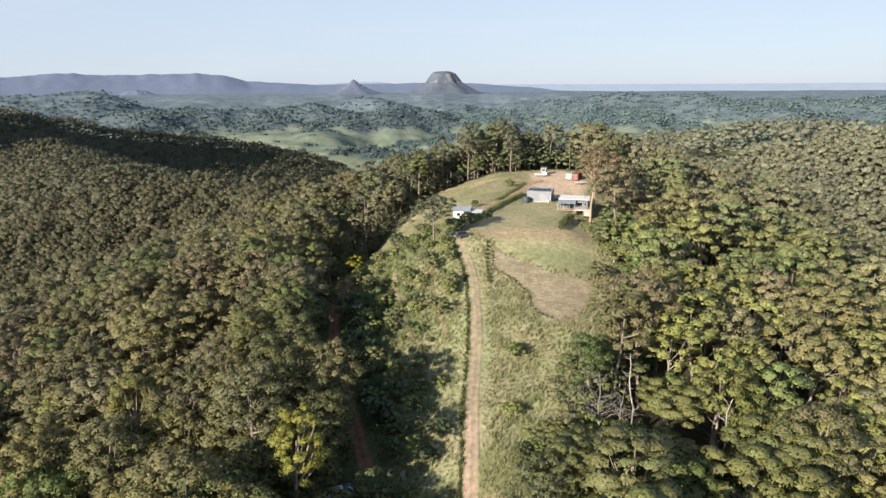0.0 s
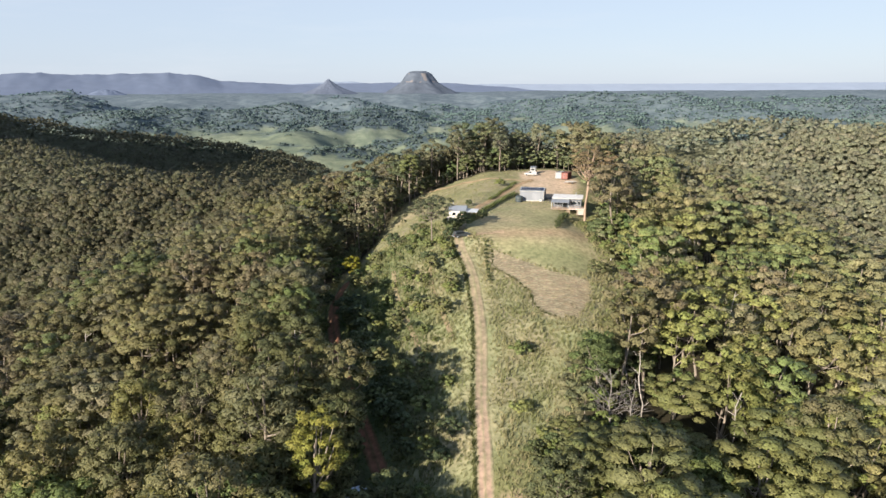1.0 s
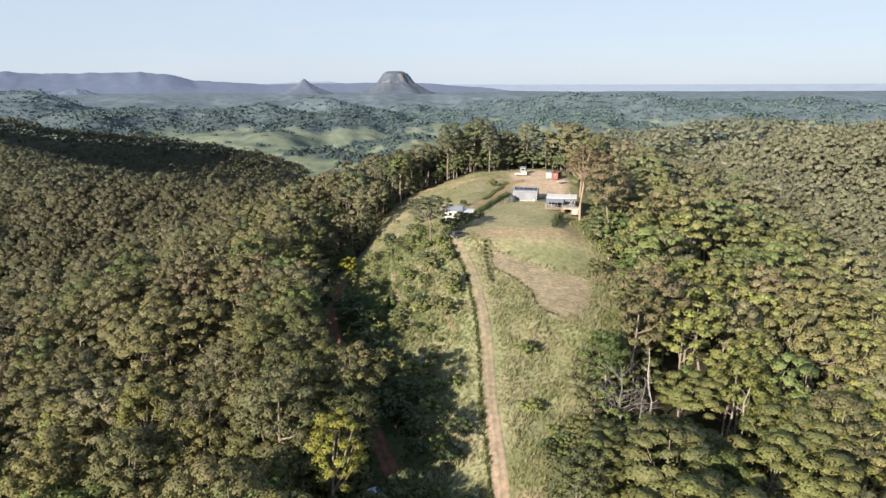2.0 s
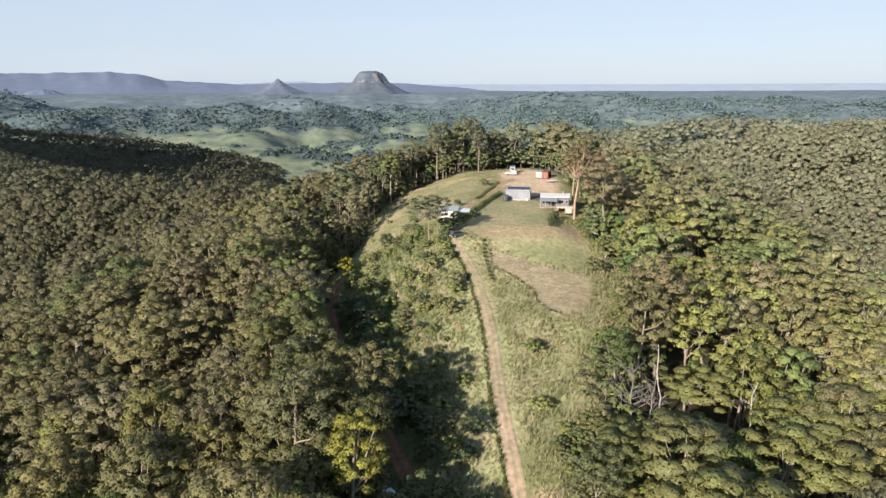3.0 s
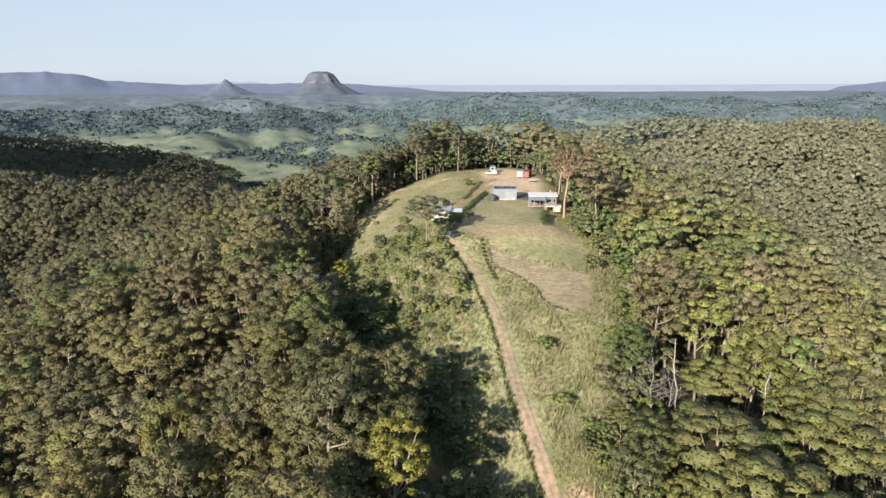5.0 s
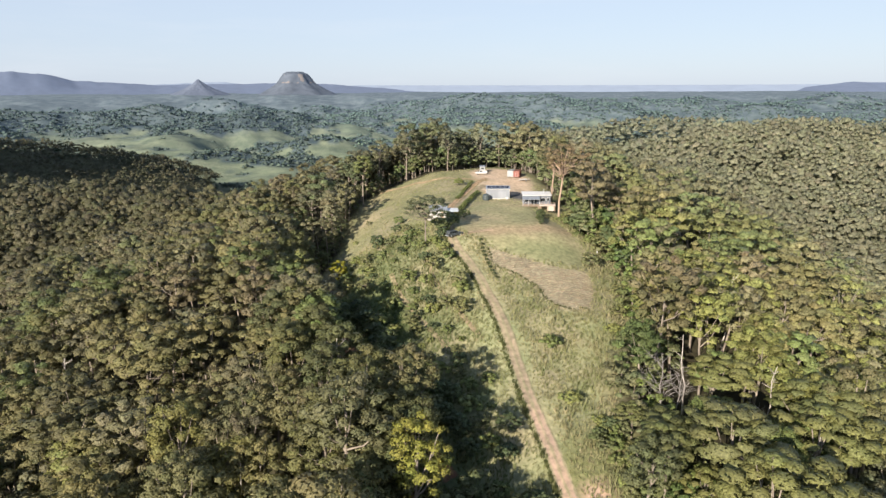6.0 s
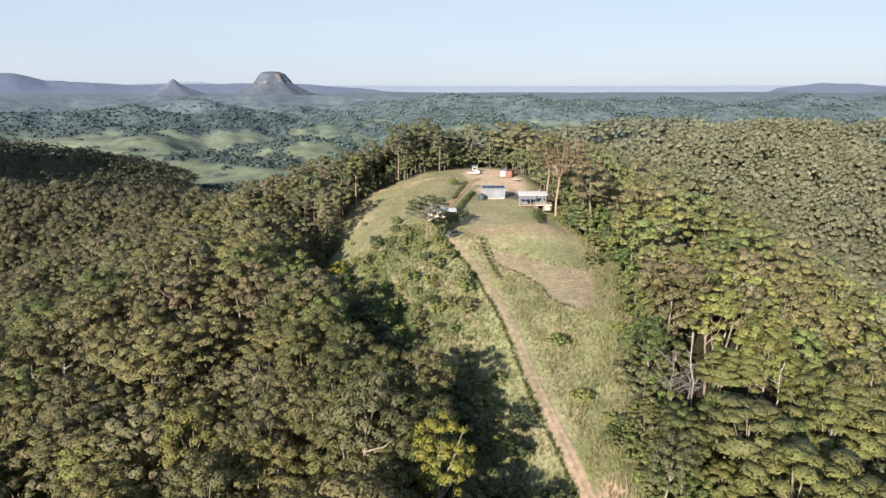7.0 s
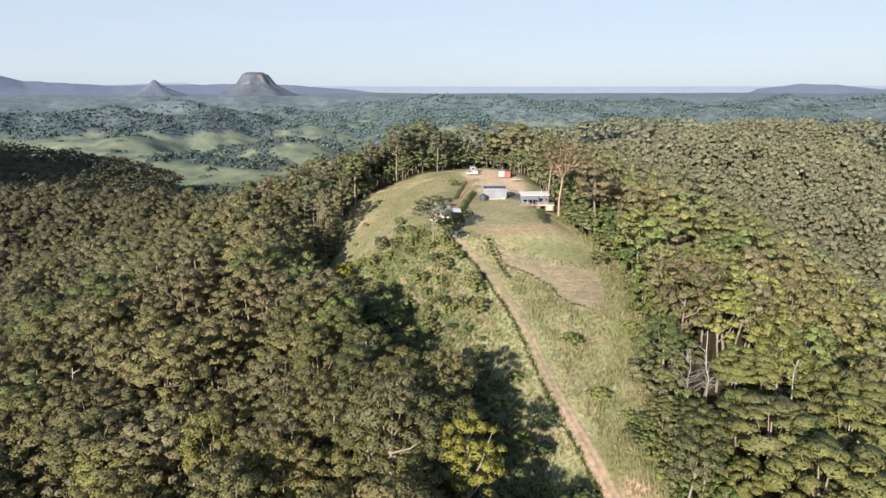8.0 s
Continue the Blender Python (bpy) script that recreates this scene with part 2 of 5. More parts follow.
def cylinder(name, centre, radius, length, axis, mat, parent, label="", sides=20, bevel=0.0):
    bm = bmesh.new()
    bmesh.ops.create_cone(bm, cap_ends=True, segments=sides, radius1=radius, radius2=radius, depth=length)
    if bevel:
        bmesh.ops.bevel(bm, geom=[e for e in bm.edges if abs(e.verts[0].co.z - e.verts[1].co.z) < 1e-5], offset=bevel, segments=2, affect="EDGES")
    turn = {"z": Matrix(), "x": Matrix.Rotation(radians(90), 4, "Y"), "y": Matrix.Rotation(radians(90), 4, "X")}[axis]
    bmesh.ops.transform(bm, matrix=Matrix.Translation(centre) @ turn, verts=bm.verts)
    return part(name, bm, mat, parent, label)


def thing(name, x, y, turn, label, category, group="", z=None, sink=0.0):
    ob = new(name)
    ob.empty_display_size = 0.5
    ob.matrix_world = pose(x, y, (float(height(x, y)) if z is None else z) - sink, 0, 0, turn)
    return tagged(ob, label, category, group)




# ---- terrain ----
def knots(v, *pairs):
    return np.interp(v, pairs[0::2], pairs[1::2])


def smooth_max(a, b, k):
    h = np.clip(0.5 + 0.5 * (a - b) / k, 0, 1)
    return b * (1 - h) + a * h + k * h * (1 - h)


def waves(x, y, scale, seed):
    """Smooth rolling noise in about -1..1, from a few turned sine waves."""
    rs = np.random.RandomState(seed)
    total = np.zeros(np.broadcast(x, y).shape)
    for i in range(9):
        a, p, q = rs.uniform(0, 6.283), rs.uniform(0, 6.283), rs.uniform(0.6, 1.9)
        u = (x * math.cos(a) + y * math.sin(a)) * 6.283 / scale * q
        w = (-x * math.sin(a) + y * math.cos(a)) * 6.283 / scale * q * 0.7
        total += np.sin(u + p + 1.3 * np.sin(w + 2 * p)) / q
    return total / 5.0


def ridge(x, y, points, slope, soft):
    """Height of a ridge along a broken line of (x, y, z) with that side slope and a rounded crest."""
    best = np.full(np.broadcast(x, y).shape, -1e4)
    for (x0, y0, z0), (x1, y1, z1) in zip(points, points[1:]):
        dx, dy = x1 - x0, y1 - y0
        s = np.clip(((x - x0) * dx + (y - y0) * dy) / (dx * dx + dy * dy), 0, 1)
        d = np.hypot(x - x0 - s * dx, y - y0 - s * dy)
        best = np.maximum(best, z0 + s * (z1 - z0) - slope * (np.sqrt(d * d + soft * soft) - soft))
    return best


def spur(x, y):
    crest = knots(y, -200, -78, 0, -46, 40, -37, 60, -32, 94, -23, 118, -17, 133, -11.9, 147, -8.8, 160, -5.0, 170, -0.9, 178, 0.5, 190, 0.8,
                  225, 1.2, 250, 3.2, 275, 4.2, 292, 3.4, 312, -1, 335, -8, 450, -36, 700, -110, 1200, -160)
    mid = knots(y, 60, 14, 94, 16, 150, 20, 200, 28, 260, 44, 330, 42, 700, 30)
    flat = knots(y, 60, 8, 94, 9, 130, 13, 175, 20, 225, 22, 280, 20, 330, 10, 700, 8)
    flat = flat - np.where(x > mid, knots(y, 150, 0, 165, 6, 180, 10, 196, 10, 212, 4, 228, 0), 0)     # the lawn's edge falls away early beside the house
    d = np.abs(x - mid) - flat
    d = 0.5 * (d + np.sqrt(d * d + 36)) - 1.5 * np.exp(-np.maximum(d, 0) / 6)
    left = knots(y, 60, 0.27, 120, 0.27, 175, 0.36, 225, 0.36, 300, 0.33)
    right = 0.31 * np.maximum(d, 0) + 0.2 * np.maximum(d - 72, 0)     # the far flank drops more steeply into the side valley
    return crest - np.where(x < mid, left * np.maximum(d, 0), right)


def height(x, y):
    x, y = np.asarray(x, float), np.asarray(y, float)
    r = np.hypot(x, y)
    az = np.arctan2(x, y)
    base = knots(r, 0, -95, 600, -105, 1100, -122, 2000, -114, 3000, -70, 3500, -28, 4000, 8, 4400, 16, 4900, 30, 5400, 34)
    roll = np.clip((r - 900) / 700, 0, 1) * np.clip((4300 - r) / 1300, 0.12, 1)
    base = base + roll * (34 * np.abs(waves(x, y, 1500, 3)) + 26 * waves(x, y, 620, 4) + 9 * waves(x, y, 210, 8)) - 8 * roll
    z = smooth_max(spur(x, y), base, 12)
    z = smooth_max(z, ridge(x, y, [(150, 650, -52), (215, 580, -14), (262, 500, -2), (300, 450, -3), (420, 440, -4), (700, 400, -8), (1200, 360, -25)], 0.5, 40), 10)
    z = smooth_max(z, ridge(x, y, [(85, 290, -6), (117, 302, -17), (150, 316, -27), (186, 358, -27), (235, 398, -22), (268, 470, -4)], 0.6, 14), 8)
    z = smooth_max(z, ridge(x, y, [(-800, 840, 40), (-595, 890, 0), (-544, 920, -12), (-487, 940, -26), (-439, 980, -35), (-382, 1030, -46), (-313, 1070, -59), (-270, 1100, -72), (-219, 1130, -99)], 0.42, 20), 8)
    z = smooth_max(z, ridge(x, y, [(-760, 860, 20), (-500, 800, -32), (-350, 590, -36), (-243, 488, -34), (-175, 440, -36), (-113, 392, -37), (-60, 340, -34)], 0.42, 22), 8)
    z = smooth_max(z, ridge(x, y, [(-1150, 2230, -45), (-900, 2320, -26), (-720, 2390, -16), (-390, 2460, -24), (-60, 2500, -46)], 0.36, 50), 20)
    z = smooth_max(z, ridge(x, y, [(330, 2900, -35), (522, 2850, -3), (1070, 2700, 6), (1600, 2420, -6), (2100, 2080, 2), (2300, 1950, 30), (2700, 1700, 30)], 0.28, 60), 25)
    z = smooth_max(z, ridge(x, y, [(-2600, 2400, 40), (-1780, 2660, 30), (-1470, 2840, 24), (-1334, 2906, -26)], 0.4, 40), 25)
    z = z + np.clip((r - 1350) / 500, 0, 1) * np.clip((4200 - r) / 800, 0, 1) * (26 * waves(x, y, 460, 9) + 10 * waves(x, y, 190, 10))
    # unseen hill, added beyond the left of view to shade the dark ridge
    z = z + 265 * np.exp(-(((x + 690) / 125) ** 2 + ((y - 590) / 128) ** 2))
    z = z - 8 * np.exp(-((x + 31) / 13) ** 2) * np.clip((y - 135) / 40, 0, 1) * np.clip((265 - y) / 40, 0, 1)
    wild = np.clip((np.hypot((x - 25) / 60, (y - 200) / 120) - 0.9) / 0.5, 0, 1) * np.clip((1500 - r) / 700, 0, 1)
    return z + wild * (3.0 * waves(x, y, 90, 5) + 0.8 * waves(x, y, 26, 6)) + (1 - wild) * 0.25 * waves(x, y, 14, 7)


# ---- ground ----
def inside(x, y, poly, soft):
    """1 inside a polygon, 0 outside, with an edge that fades over soft metres."""
    d = np.full(np.broadcast(x, y).shape, 1e9)
    odd = np.zeros(d.shape, bool)
    for (x0, y0), (x1, y1) in zip(poly, poly[1:] + poly[:1]):
        dx, dy = x1 - x0, y1 - y0
        s = np.clip(((x - x0) * dx + (y - y0) * dy) / (dx * dx + dy * dy), 0, 1)
        d = np.minimum(d, np.hypot(x - x0 - s * dx, y - y0 - s * dy))
        odd ^= ((y0 > y) != (y1 > y)) & (x < dx * (y - y0) / (dy if dy else 1e-9) + x0)
    return np.clip(0.5 + np.where(odd, d, -d) / soft, 0, 1)


CLEARING = [(-4, 50), (-5, 80), (-11, 94), (-19, 107), (-26, 120), (-31, 138), (-35, 160), (-35, 180), (-29, 205), (-17, 232), (-13, 252), (-9, 268), (2, 277),
            (18, 275), (33, 277), (42, 286), (54, 292), (62, 284), (62, 262), (59, 245), (57, 222), (55, 206), (51, 195), (46.5, 184), (47, 170), (51, 160), (46, 148),
            (40, 135), (33, 122), (23, 107), (16.5, 95), (17, 80), (17, 50)]
LAWN = [(8, 178), (13.5, 169.5), (20, 162), (29, 157), (38, 154), (42, 165), (43.5, 180), (40, 198), (38, 206), (31, 216), (26, 213), (20, 203), (14, 192)]
SCAR = [(14.5, 165), (13.7, 158), (17.2, 154), (22, 147), (21.5, 140.5), (24, 135.5), (30, 135), (35.4, 142.8), (37.5, 151.5), (29.4, 154.6), (21.8, 160)]
YARD = [(32, 224), (39, 221), (48, 224), (54, 236), (58, 250), (58, 270), (54, 283), (44, 282), (38, 270), (36, 255), (33, 238)]
TERRACE = [(39.5, 218), (46, 209), (50, 216), (47, 227), (40, 225)]

steps = lambda *spans: np.concatenate([np.arange(a, b, s) for a, b, s in spans] + [[spans[-1][1]]])
gx = steps((-5000, -1200, 90), (-1200, -320, 30), (-320, -80, 6), (-80, 90, 2), (90, 320, 6), (320, 1200, 30), (1200, 5000, 90))
gy = steps((-900, 40, 40), (40, 310, 2), (310, 700, 6), (700, 3000, 28), (3000, 4960, 50))
GX, GY = np.meshgrid(gx, gy)
GZ = height(GX, GY)


HAZE_BLUE = (0.143, 0.18, 0.216)     # haze colour, blended into distant ground and crowns to paint aerial haze


def woods(x, y):
    """Where trees grow in the far valley, 0..1: woods on the hills, pasture on the floor."""
    r = np.hypot(x, y)
    n = 0.7 * waves(x, y, 640, 21) + 0.6 * waves(x, y, 240, 22) + 0.35 * waves(x, y, 90, 23) + np.clip((height(x, y) + 78) / 34, -0.5, 0.8)
    n = n + 0.9 * np.clip((-1150 - x) / 200, 0, 1) * np.clip((r - 2500) / 300, 0, 1)     # the near blue ridge is wooded throughout
    return np.clip((n + 0.36 + 0.35 * np.clip((r - 3200) / 600, 0, 1) + 0.9 * np.clip((1250 - r) / 300, 0, 1)) / 0.16, 0, 1)


def soil_colours(x, y):
    shape = np.broadcast(x, y).shape
    col = np.empty((*shape, 3))

    def lay(colour, mask):
        col[...] = col * (1 - mask[..., None]) + np.array(colour) * mask[..., None]
    n1, n2, n3 = waves(x, y, 21, 31), waves(x, y, 8, 32), waves(x, y, 47, 33)
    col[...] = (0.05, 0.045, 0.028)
    lay((0.105, 0.108, 0.068), np.clip((np.hypot(x, y) - 260) / 120, 0, 1))     # farther forest floor painted paler, lifting the shade between crowns as haze would
    clear = inside(x, y, CLEARING, 6)
    lay((0.225, 0.24, 0.13), clear)
    lay((0.18, 0.182, 0.098), clear * np.clip((y - 188) / 10, 0, 1))
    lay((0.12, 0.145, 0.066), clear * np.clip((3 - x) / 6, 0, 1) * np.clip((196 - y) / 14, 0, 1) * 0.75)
    # gully growth is greener; its shade is also deepened in this soil colour
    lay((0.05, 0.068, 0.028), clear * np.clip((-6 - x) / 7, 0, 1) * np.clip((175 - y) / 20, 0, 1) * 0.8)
    lay((0.28, 0.245, 0.16), (1 - np.clip((-6 - x) / 8, 0, 1) * (y < 175)) * clear * np.clip(0.35 + 0.5 * n1 + 0.4 * n2, 0, 0.8))
    lay((0.245, 0.238, 0.135), inside(x, y, LAWN, 4))
    lay((0.32, 0.265, 0.175), inside(x, y, LAWN, 5) * np.clip(0.25 + 0.5 * n1 + 0.25 * n2, 0, 0.6))
    lay((0.175, 0.186, 0.1), inside(x, y, LAWN, 3) * np.clip((168 - y) / 4, 0, 1) * 0.85)
    band = inside(x, y, LAWN, 5) * np.exp(-((y - 173.5 - 0.06 * (x - 20)) / 3.2) ** 2)
    lay((0.30, 0.225, 0.15), np.clip(band * (0.75 + 0.35 * n2), 0, 0.9))
    lay((0.34, 0.27, 0.195), inside(x, y, SCAR, 1.5) * 0.85)
    lay((0.46, 0.355, 0.265), inside(x, y, YARD, 2.5) * np.clip(0.9 + 0.2 * n2, 0, 1))
    lay((0.10, 0.10, 0.105), inside(x, y, TERRACE, 1.0))
    lay((0.15, 0.155, 0.075), np.clip(3.2 - np.hypot(x - 15.5, y - 86) / 5, 0, 1))
    lay((0.42, 0.30, 0.23), np.clip(1.6 - np.hypot((x - 10) / 2.6, (y - 86.2) / 2.2), 0, 1))
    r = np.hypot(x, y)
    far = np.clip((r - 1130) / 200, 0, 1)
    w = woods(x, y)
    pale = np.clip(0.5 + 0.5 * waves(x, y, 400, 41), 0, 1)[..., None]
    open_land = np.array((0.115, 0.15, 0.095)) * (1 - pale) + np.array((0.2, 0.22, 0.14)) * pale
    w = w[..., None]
    # air: haze painted into the valley ground, stronger farther out
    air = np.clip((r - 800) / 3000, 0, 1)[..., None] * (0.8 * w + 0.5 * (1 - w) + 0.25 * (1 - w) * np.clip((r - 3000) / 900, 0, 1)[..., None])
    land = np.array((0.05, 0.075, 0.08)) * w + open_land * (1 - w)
    land = land * (1 - air) + np.array(HAZE_BLUE) * air
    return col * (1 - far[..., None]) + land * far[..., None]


ny, nx = GX.shape
gi = np.arange(nx * ny).reshape(ny, nx)
quads = np.stack([gi[:-1, :-1], gi[:-1, 1:], gi[1:, 1:], gi[1:, :-1]], -1).reshape(-1, 4)
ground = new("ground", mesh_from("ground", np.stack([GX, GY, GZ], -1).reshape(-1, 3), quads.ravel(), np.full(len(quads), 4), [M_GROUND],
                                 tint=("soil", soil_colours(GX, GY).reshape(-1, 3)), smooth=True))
tagged(ground, "rolling green hill country with a cleared grassy spur", "ground", kind="structure")


def along(points, step=2.0):
    """Evenly spaced points on a rounded line through the given ones."""
    pts = np.array(points, float)
    for _ in range(3):
        pts = np.concatenate([pts[:1], np.stack([0.75 * pts[:-1] + 0.25 * pts[1:], 0.25 * pts[:-1] + 0.75 * pts[1:]], 1).reshape(-1, 2), pts[-1:]])
    d = np.concatenate([[0], np.cumsum(np.hypot(*np.diff(pts, axis=0).T))])
    s = np.arange(0, d[-1], step)
    return np.stack([np.interp(s, d, pts[:, 0]), np.interp(s, d, pts[:, 1])], 1)


def track(name, points, width, rut, verge, label, seed, worn=(0, 1, 999, 1)):
    """A dirt track laid on the ground: two bare wheel ruts, sunk a little, with growth between and at the sides."""
    c = along(points, 0.8)
    t = np.gradient(c, axis=0)
    t /= np.hypot(*t.T)[:, None]
    side = np.stack([t[:, 1], -t[:, 0]], 1)
    across = np.array([-1, -0.8, -0.62, -0.42, -0.2, 0.0, 0.2, 0.42, 0.62, 0.8, 1])
    bare = np.array([0, 0.4, 0.95, 1, 0.75, 0.3, 0.75, 1, 0.95, 0.4, 0])
    rs = np.random.RandomState(seed)
    p = c[:, None] + side[:, None] * (across * width / 2)[None, :, None]
    p += rs.normal(0, 0.05, p.shape)
    z = height(p[..., 0], p[..., 1]) + np.array([0.03, 0.1, 0.09, 0.07, 0.1, 0.14, 0.1, 0.07, 0.09, 0.1, 0.03])
    mix = np.clip(bare[None] + 0.35 * waves(p[..., 0], p[..., 1], 6, seed) + rs.normal(0, 0.12, z.shape), 0, 1)[..., None] * knots(p[..., 1], *worn)[..., None]
    col = np.array(verge) * (1 - mix) + np.array(rut) * mix
    n, k = z.shape
    g = np.arange(n * k).reshape(n, k)
    q = np.stack([g[:-1, :-1], g[:-1, 1:], g[1:, 1:], g[1:, :-1]], -1).reshape(-1, 4)
    ob = new(name, mesh_from(name, np.dstack([p, z]).reshape(-1, 3), q.ravel(), np.full(len(q), 4), [M_GROUND], tint=("soil", col.reshape(-1, 3)), smooth=True))
    return tagged(ob, label, "track", kind="structure")


HILL_TRACK = [(3, 50), (4.4, 74), (5.4, 89), (6.1, 99), (6.5, 110), (7.8, 123), (8.6, 134), (8.7, 152), (7.4, 162), (5.6, 168.5), (6.4, 176), (9.8, 190), (15, 203), (20, 214), (29, 232), (37, 243)]
GULLY_TRACK = [(-12, 98), (-16, 111), (-20.5, 122.7), (-22.4, 130), (-25.3, 142), (-28.8, 164), (-29, 177), (-27, 190)]
BANK_TRACK = [(40, 250), (33, 255), (22, 262), (9.4, 270), (-3, 275)]
UPPER_TRACK = [(12, 201), (18, 216), (26, 232), (34, 246), (41, 256)]
track("dirt_track", HILL_TRACK, 2.8, (0.305, 0.225, 0.175), (0.205, 0.20, 0.115), "pale brown dirt track with two wheel ruts climbing the spur", 51, (50, 1, 104, 1, 122, 0.7, 150, 0.5, 168, 0.6, 185, 0.45, 240, 0.8))
track("dirt_track", GULLY_TRACK, 3.2, (0.23, 0.115, 0.075), (0.09, 0.085, 0.04), "red earth track along the shaded gully below the trees", 52)
track("dirt_track", [(-12, 166), (-11.5, 158), (-9.5, 147), (-7, 137), (-5, 128)], 1.3, (0.25, 0.195, 0.13), (0.16, 0.165, 0.085), "faint worn foot track across the grassy slope", 55)
track("dirt_track", [(-2, 166), (-2.5, 158), (-1.5, 149), (0.5, 139), (2.2, 130)], 1.3, (0.25, 0.195, 0.13), (0.16, 0.165, 0.085), "faint worn foot track across the grassy slope", 56)
track("dirt_track", [(8.2, 171.6), (11, 172.8), (14, 173.6), (19.5, 175)], 2.0, (0.36, 0.265, 0.19), (0.24, 0.205, 0.12), "bare pinkish earth strip across the mown lawn", 57)
track("dirt_track", BANK_TRACK, 2.6, (0.36, 0.27, 0.18), (0.19, 0.16, 0.08), "pale earth track across the upper bank", 53)
track("dirt_track", UPPER_TRACK, 2.4, (0.36, 0.25, 0.165), (0.2, 0.165, 0.085), "brown earth track beside the grassy bank", 54)


# ---- trees ----
def tube(points, radii, sides):
    """Vertices and quads of a tapered limb through those points."""
    pts = np.array(points, float)
    verts, faces = [], []
    for i, (p, r) in enumerate(zip(pts, radii)):
        d = pts[min(i + 1, len(pts) - 1)] - pts[max(i - 1, 0)]
        d /= np.linalg.norm(d) + 1e-9
        u = np.cross(d, (0.31, 0.95, 0.02))
        u /= np.linalg.norm(u) + 1e-9
        w = np.cross(d, u)
        a = np.arange(sides) * 2 * np.pi / sides
        verts.append(p + r * (np.cos(a)[:, None] * u + np.sin(a)[:, None] * w))
        if i:
            k = np.arange(sides)
            faces.append(np.stack([(i - 1) * sides + k, (i - 1) * sides + (k + 1) % sides, i * sides + (k + 1) % sides, i * sides + k], 1))
    return np.concatenate(verts), np.concatenate(faces)


def join_tubes(tubes):
    verts, faces, n = [], [], 0
    for v, f in tubes:
        verts.append(v)
        faces.append(f + n)
        n += len(v)
    return np.concatenate(verts), np.concatenate(faces)


def leaf_triangles(rs, centres, normals, sizes):
    u = np.cross(normals, rs.normal(size=normals.shape))
    u /= np.linalg.norm(u, axis=1)[:, None] + 1e-9
    w = np.cross(normals, u)
    s = sizes[:, None]
    v = np.stack([centres - u * s * 0.62 - w * s * 0.25, centres + u * s * 0.62 - w * s * 0.32 * rs.uniform(0.4, 1.2, (len(s), 1)), centres + w * s * rs.uniform(0.45, 0.8, (len(s), 1)) + u * s * rs.uniform(-0.3, 0.3, (len(s), 1))], 1)
    return v.reshape(-1, 3)


def dome(rs, around, rings):
    """One leafy clump as a lumpy open cap of about unit radius: triangle corners and their outward directions."""
    polar = np.radians(np.linspace(0, 128, rings + 1)[1:])
    a = (np.arange(around)[None] + 0.5 * (np.arange(rings) % 2)[:, None]) * 2 * np.pi / around + rs.normal(0, 0.16, (rings, around))
    t = polar[:, None] + rs.normal(0, 0.1, (rings, around))
    d = np.concatenate([[(0, 0, 1.0)], np.stack([np.sin(t) * np.cos(a), np.sin(t) * np.sin(a), np.cos(t)], -1).reshape(-1, 3)])
    v = d * rs.uniform(0.66, 1.24, (len(d), 1))
    v[1 + around * (rings - 1):] *= rs.uniform(0.6, 1.1, (around, 1))
    k = np.arange(around)
    tri = [np.stack([0 * k, 1 + k, 1 + (k + 1) % around], 1)]
    for r in range(rings - 1):
        p, q, u, w = 1 + r * around + k, 1 + r * around + (k + 1) % around, 1 + (r + 1) * around + k, 1 + (r + 1) * around + (k + 1) % around
        tri += [np.stack([p, u, q], 1), np.stack([q, u, w], 1)]
    tri = np.concatenate(tri).ravel()
    return v[tri], d[tri]


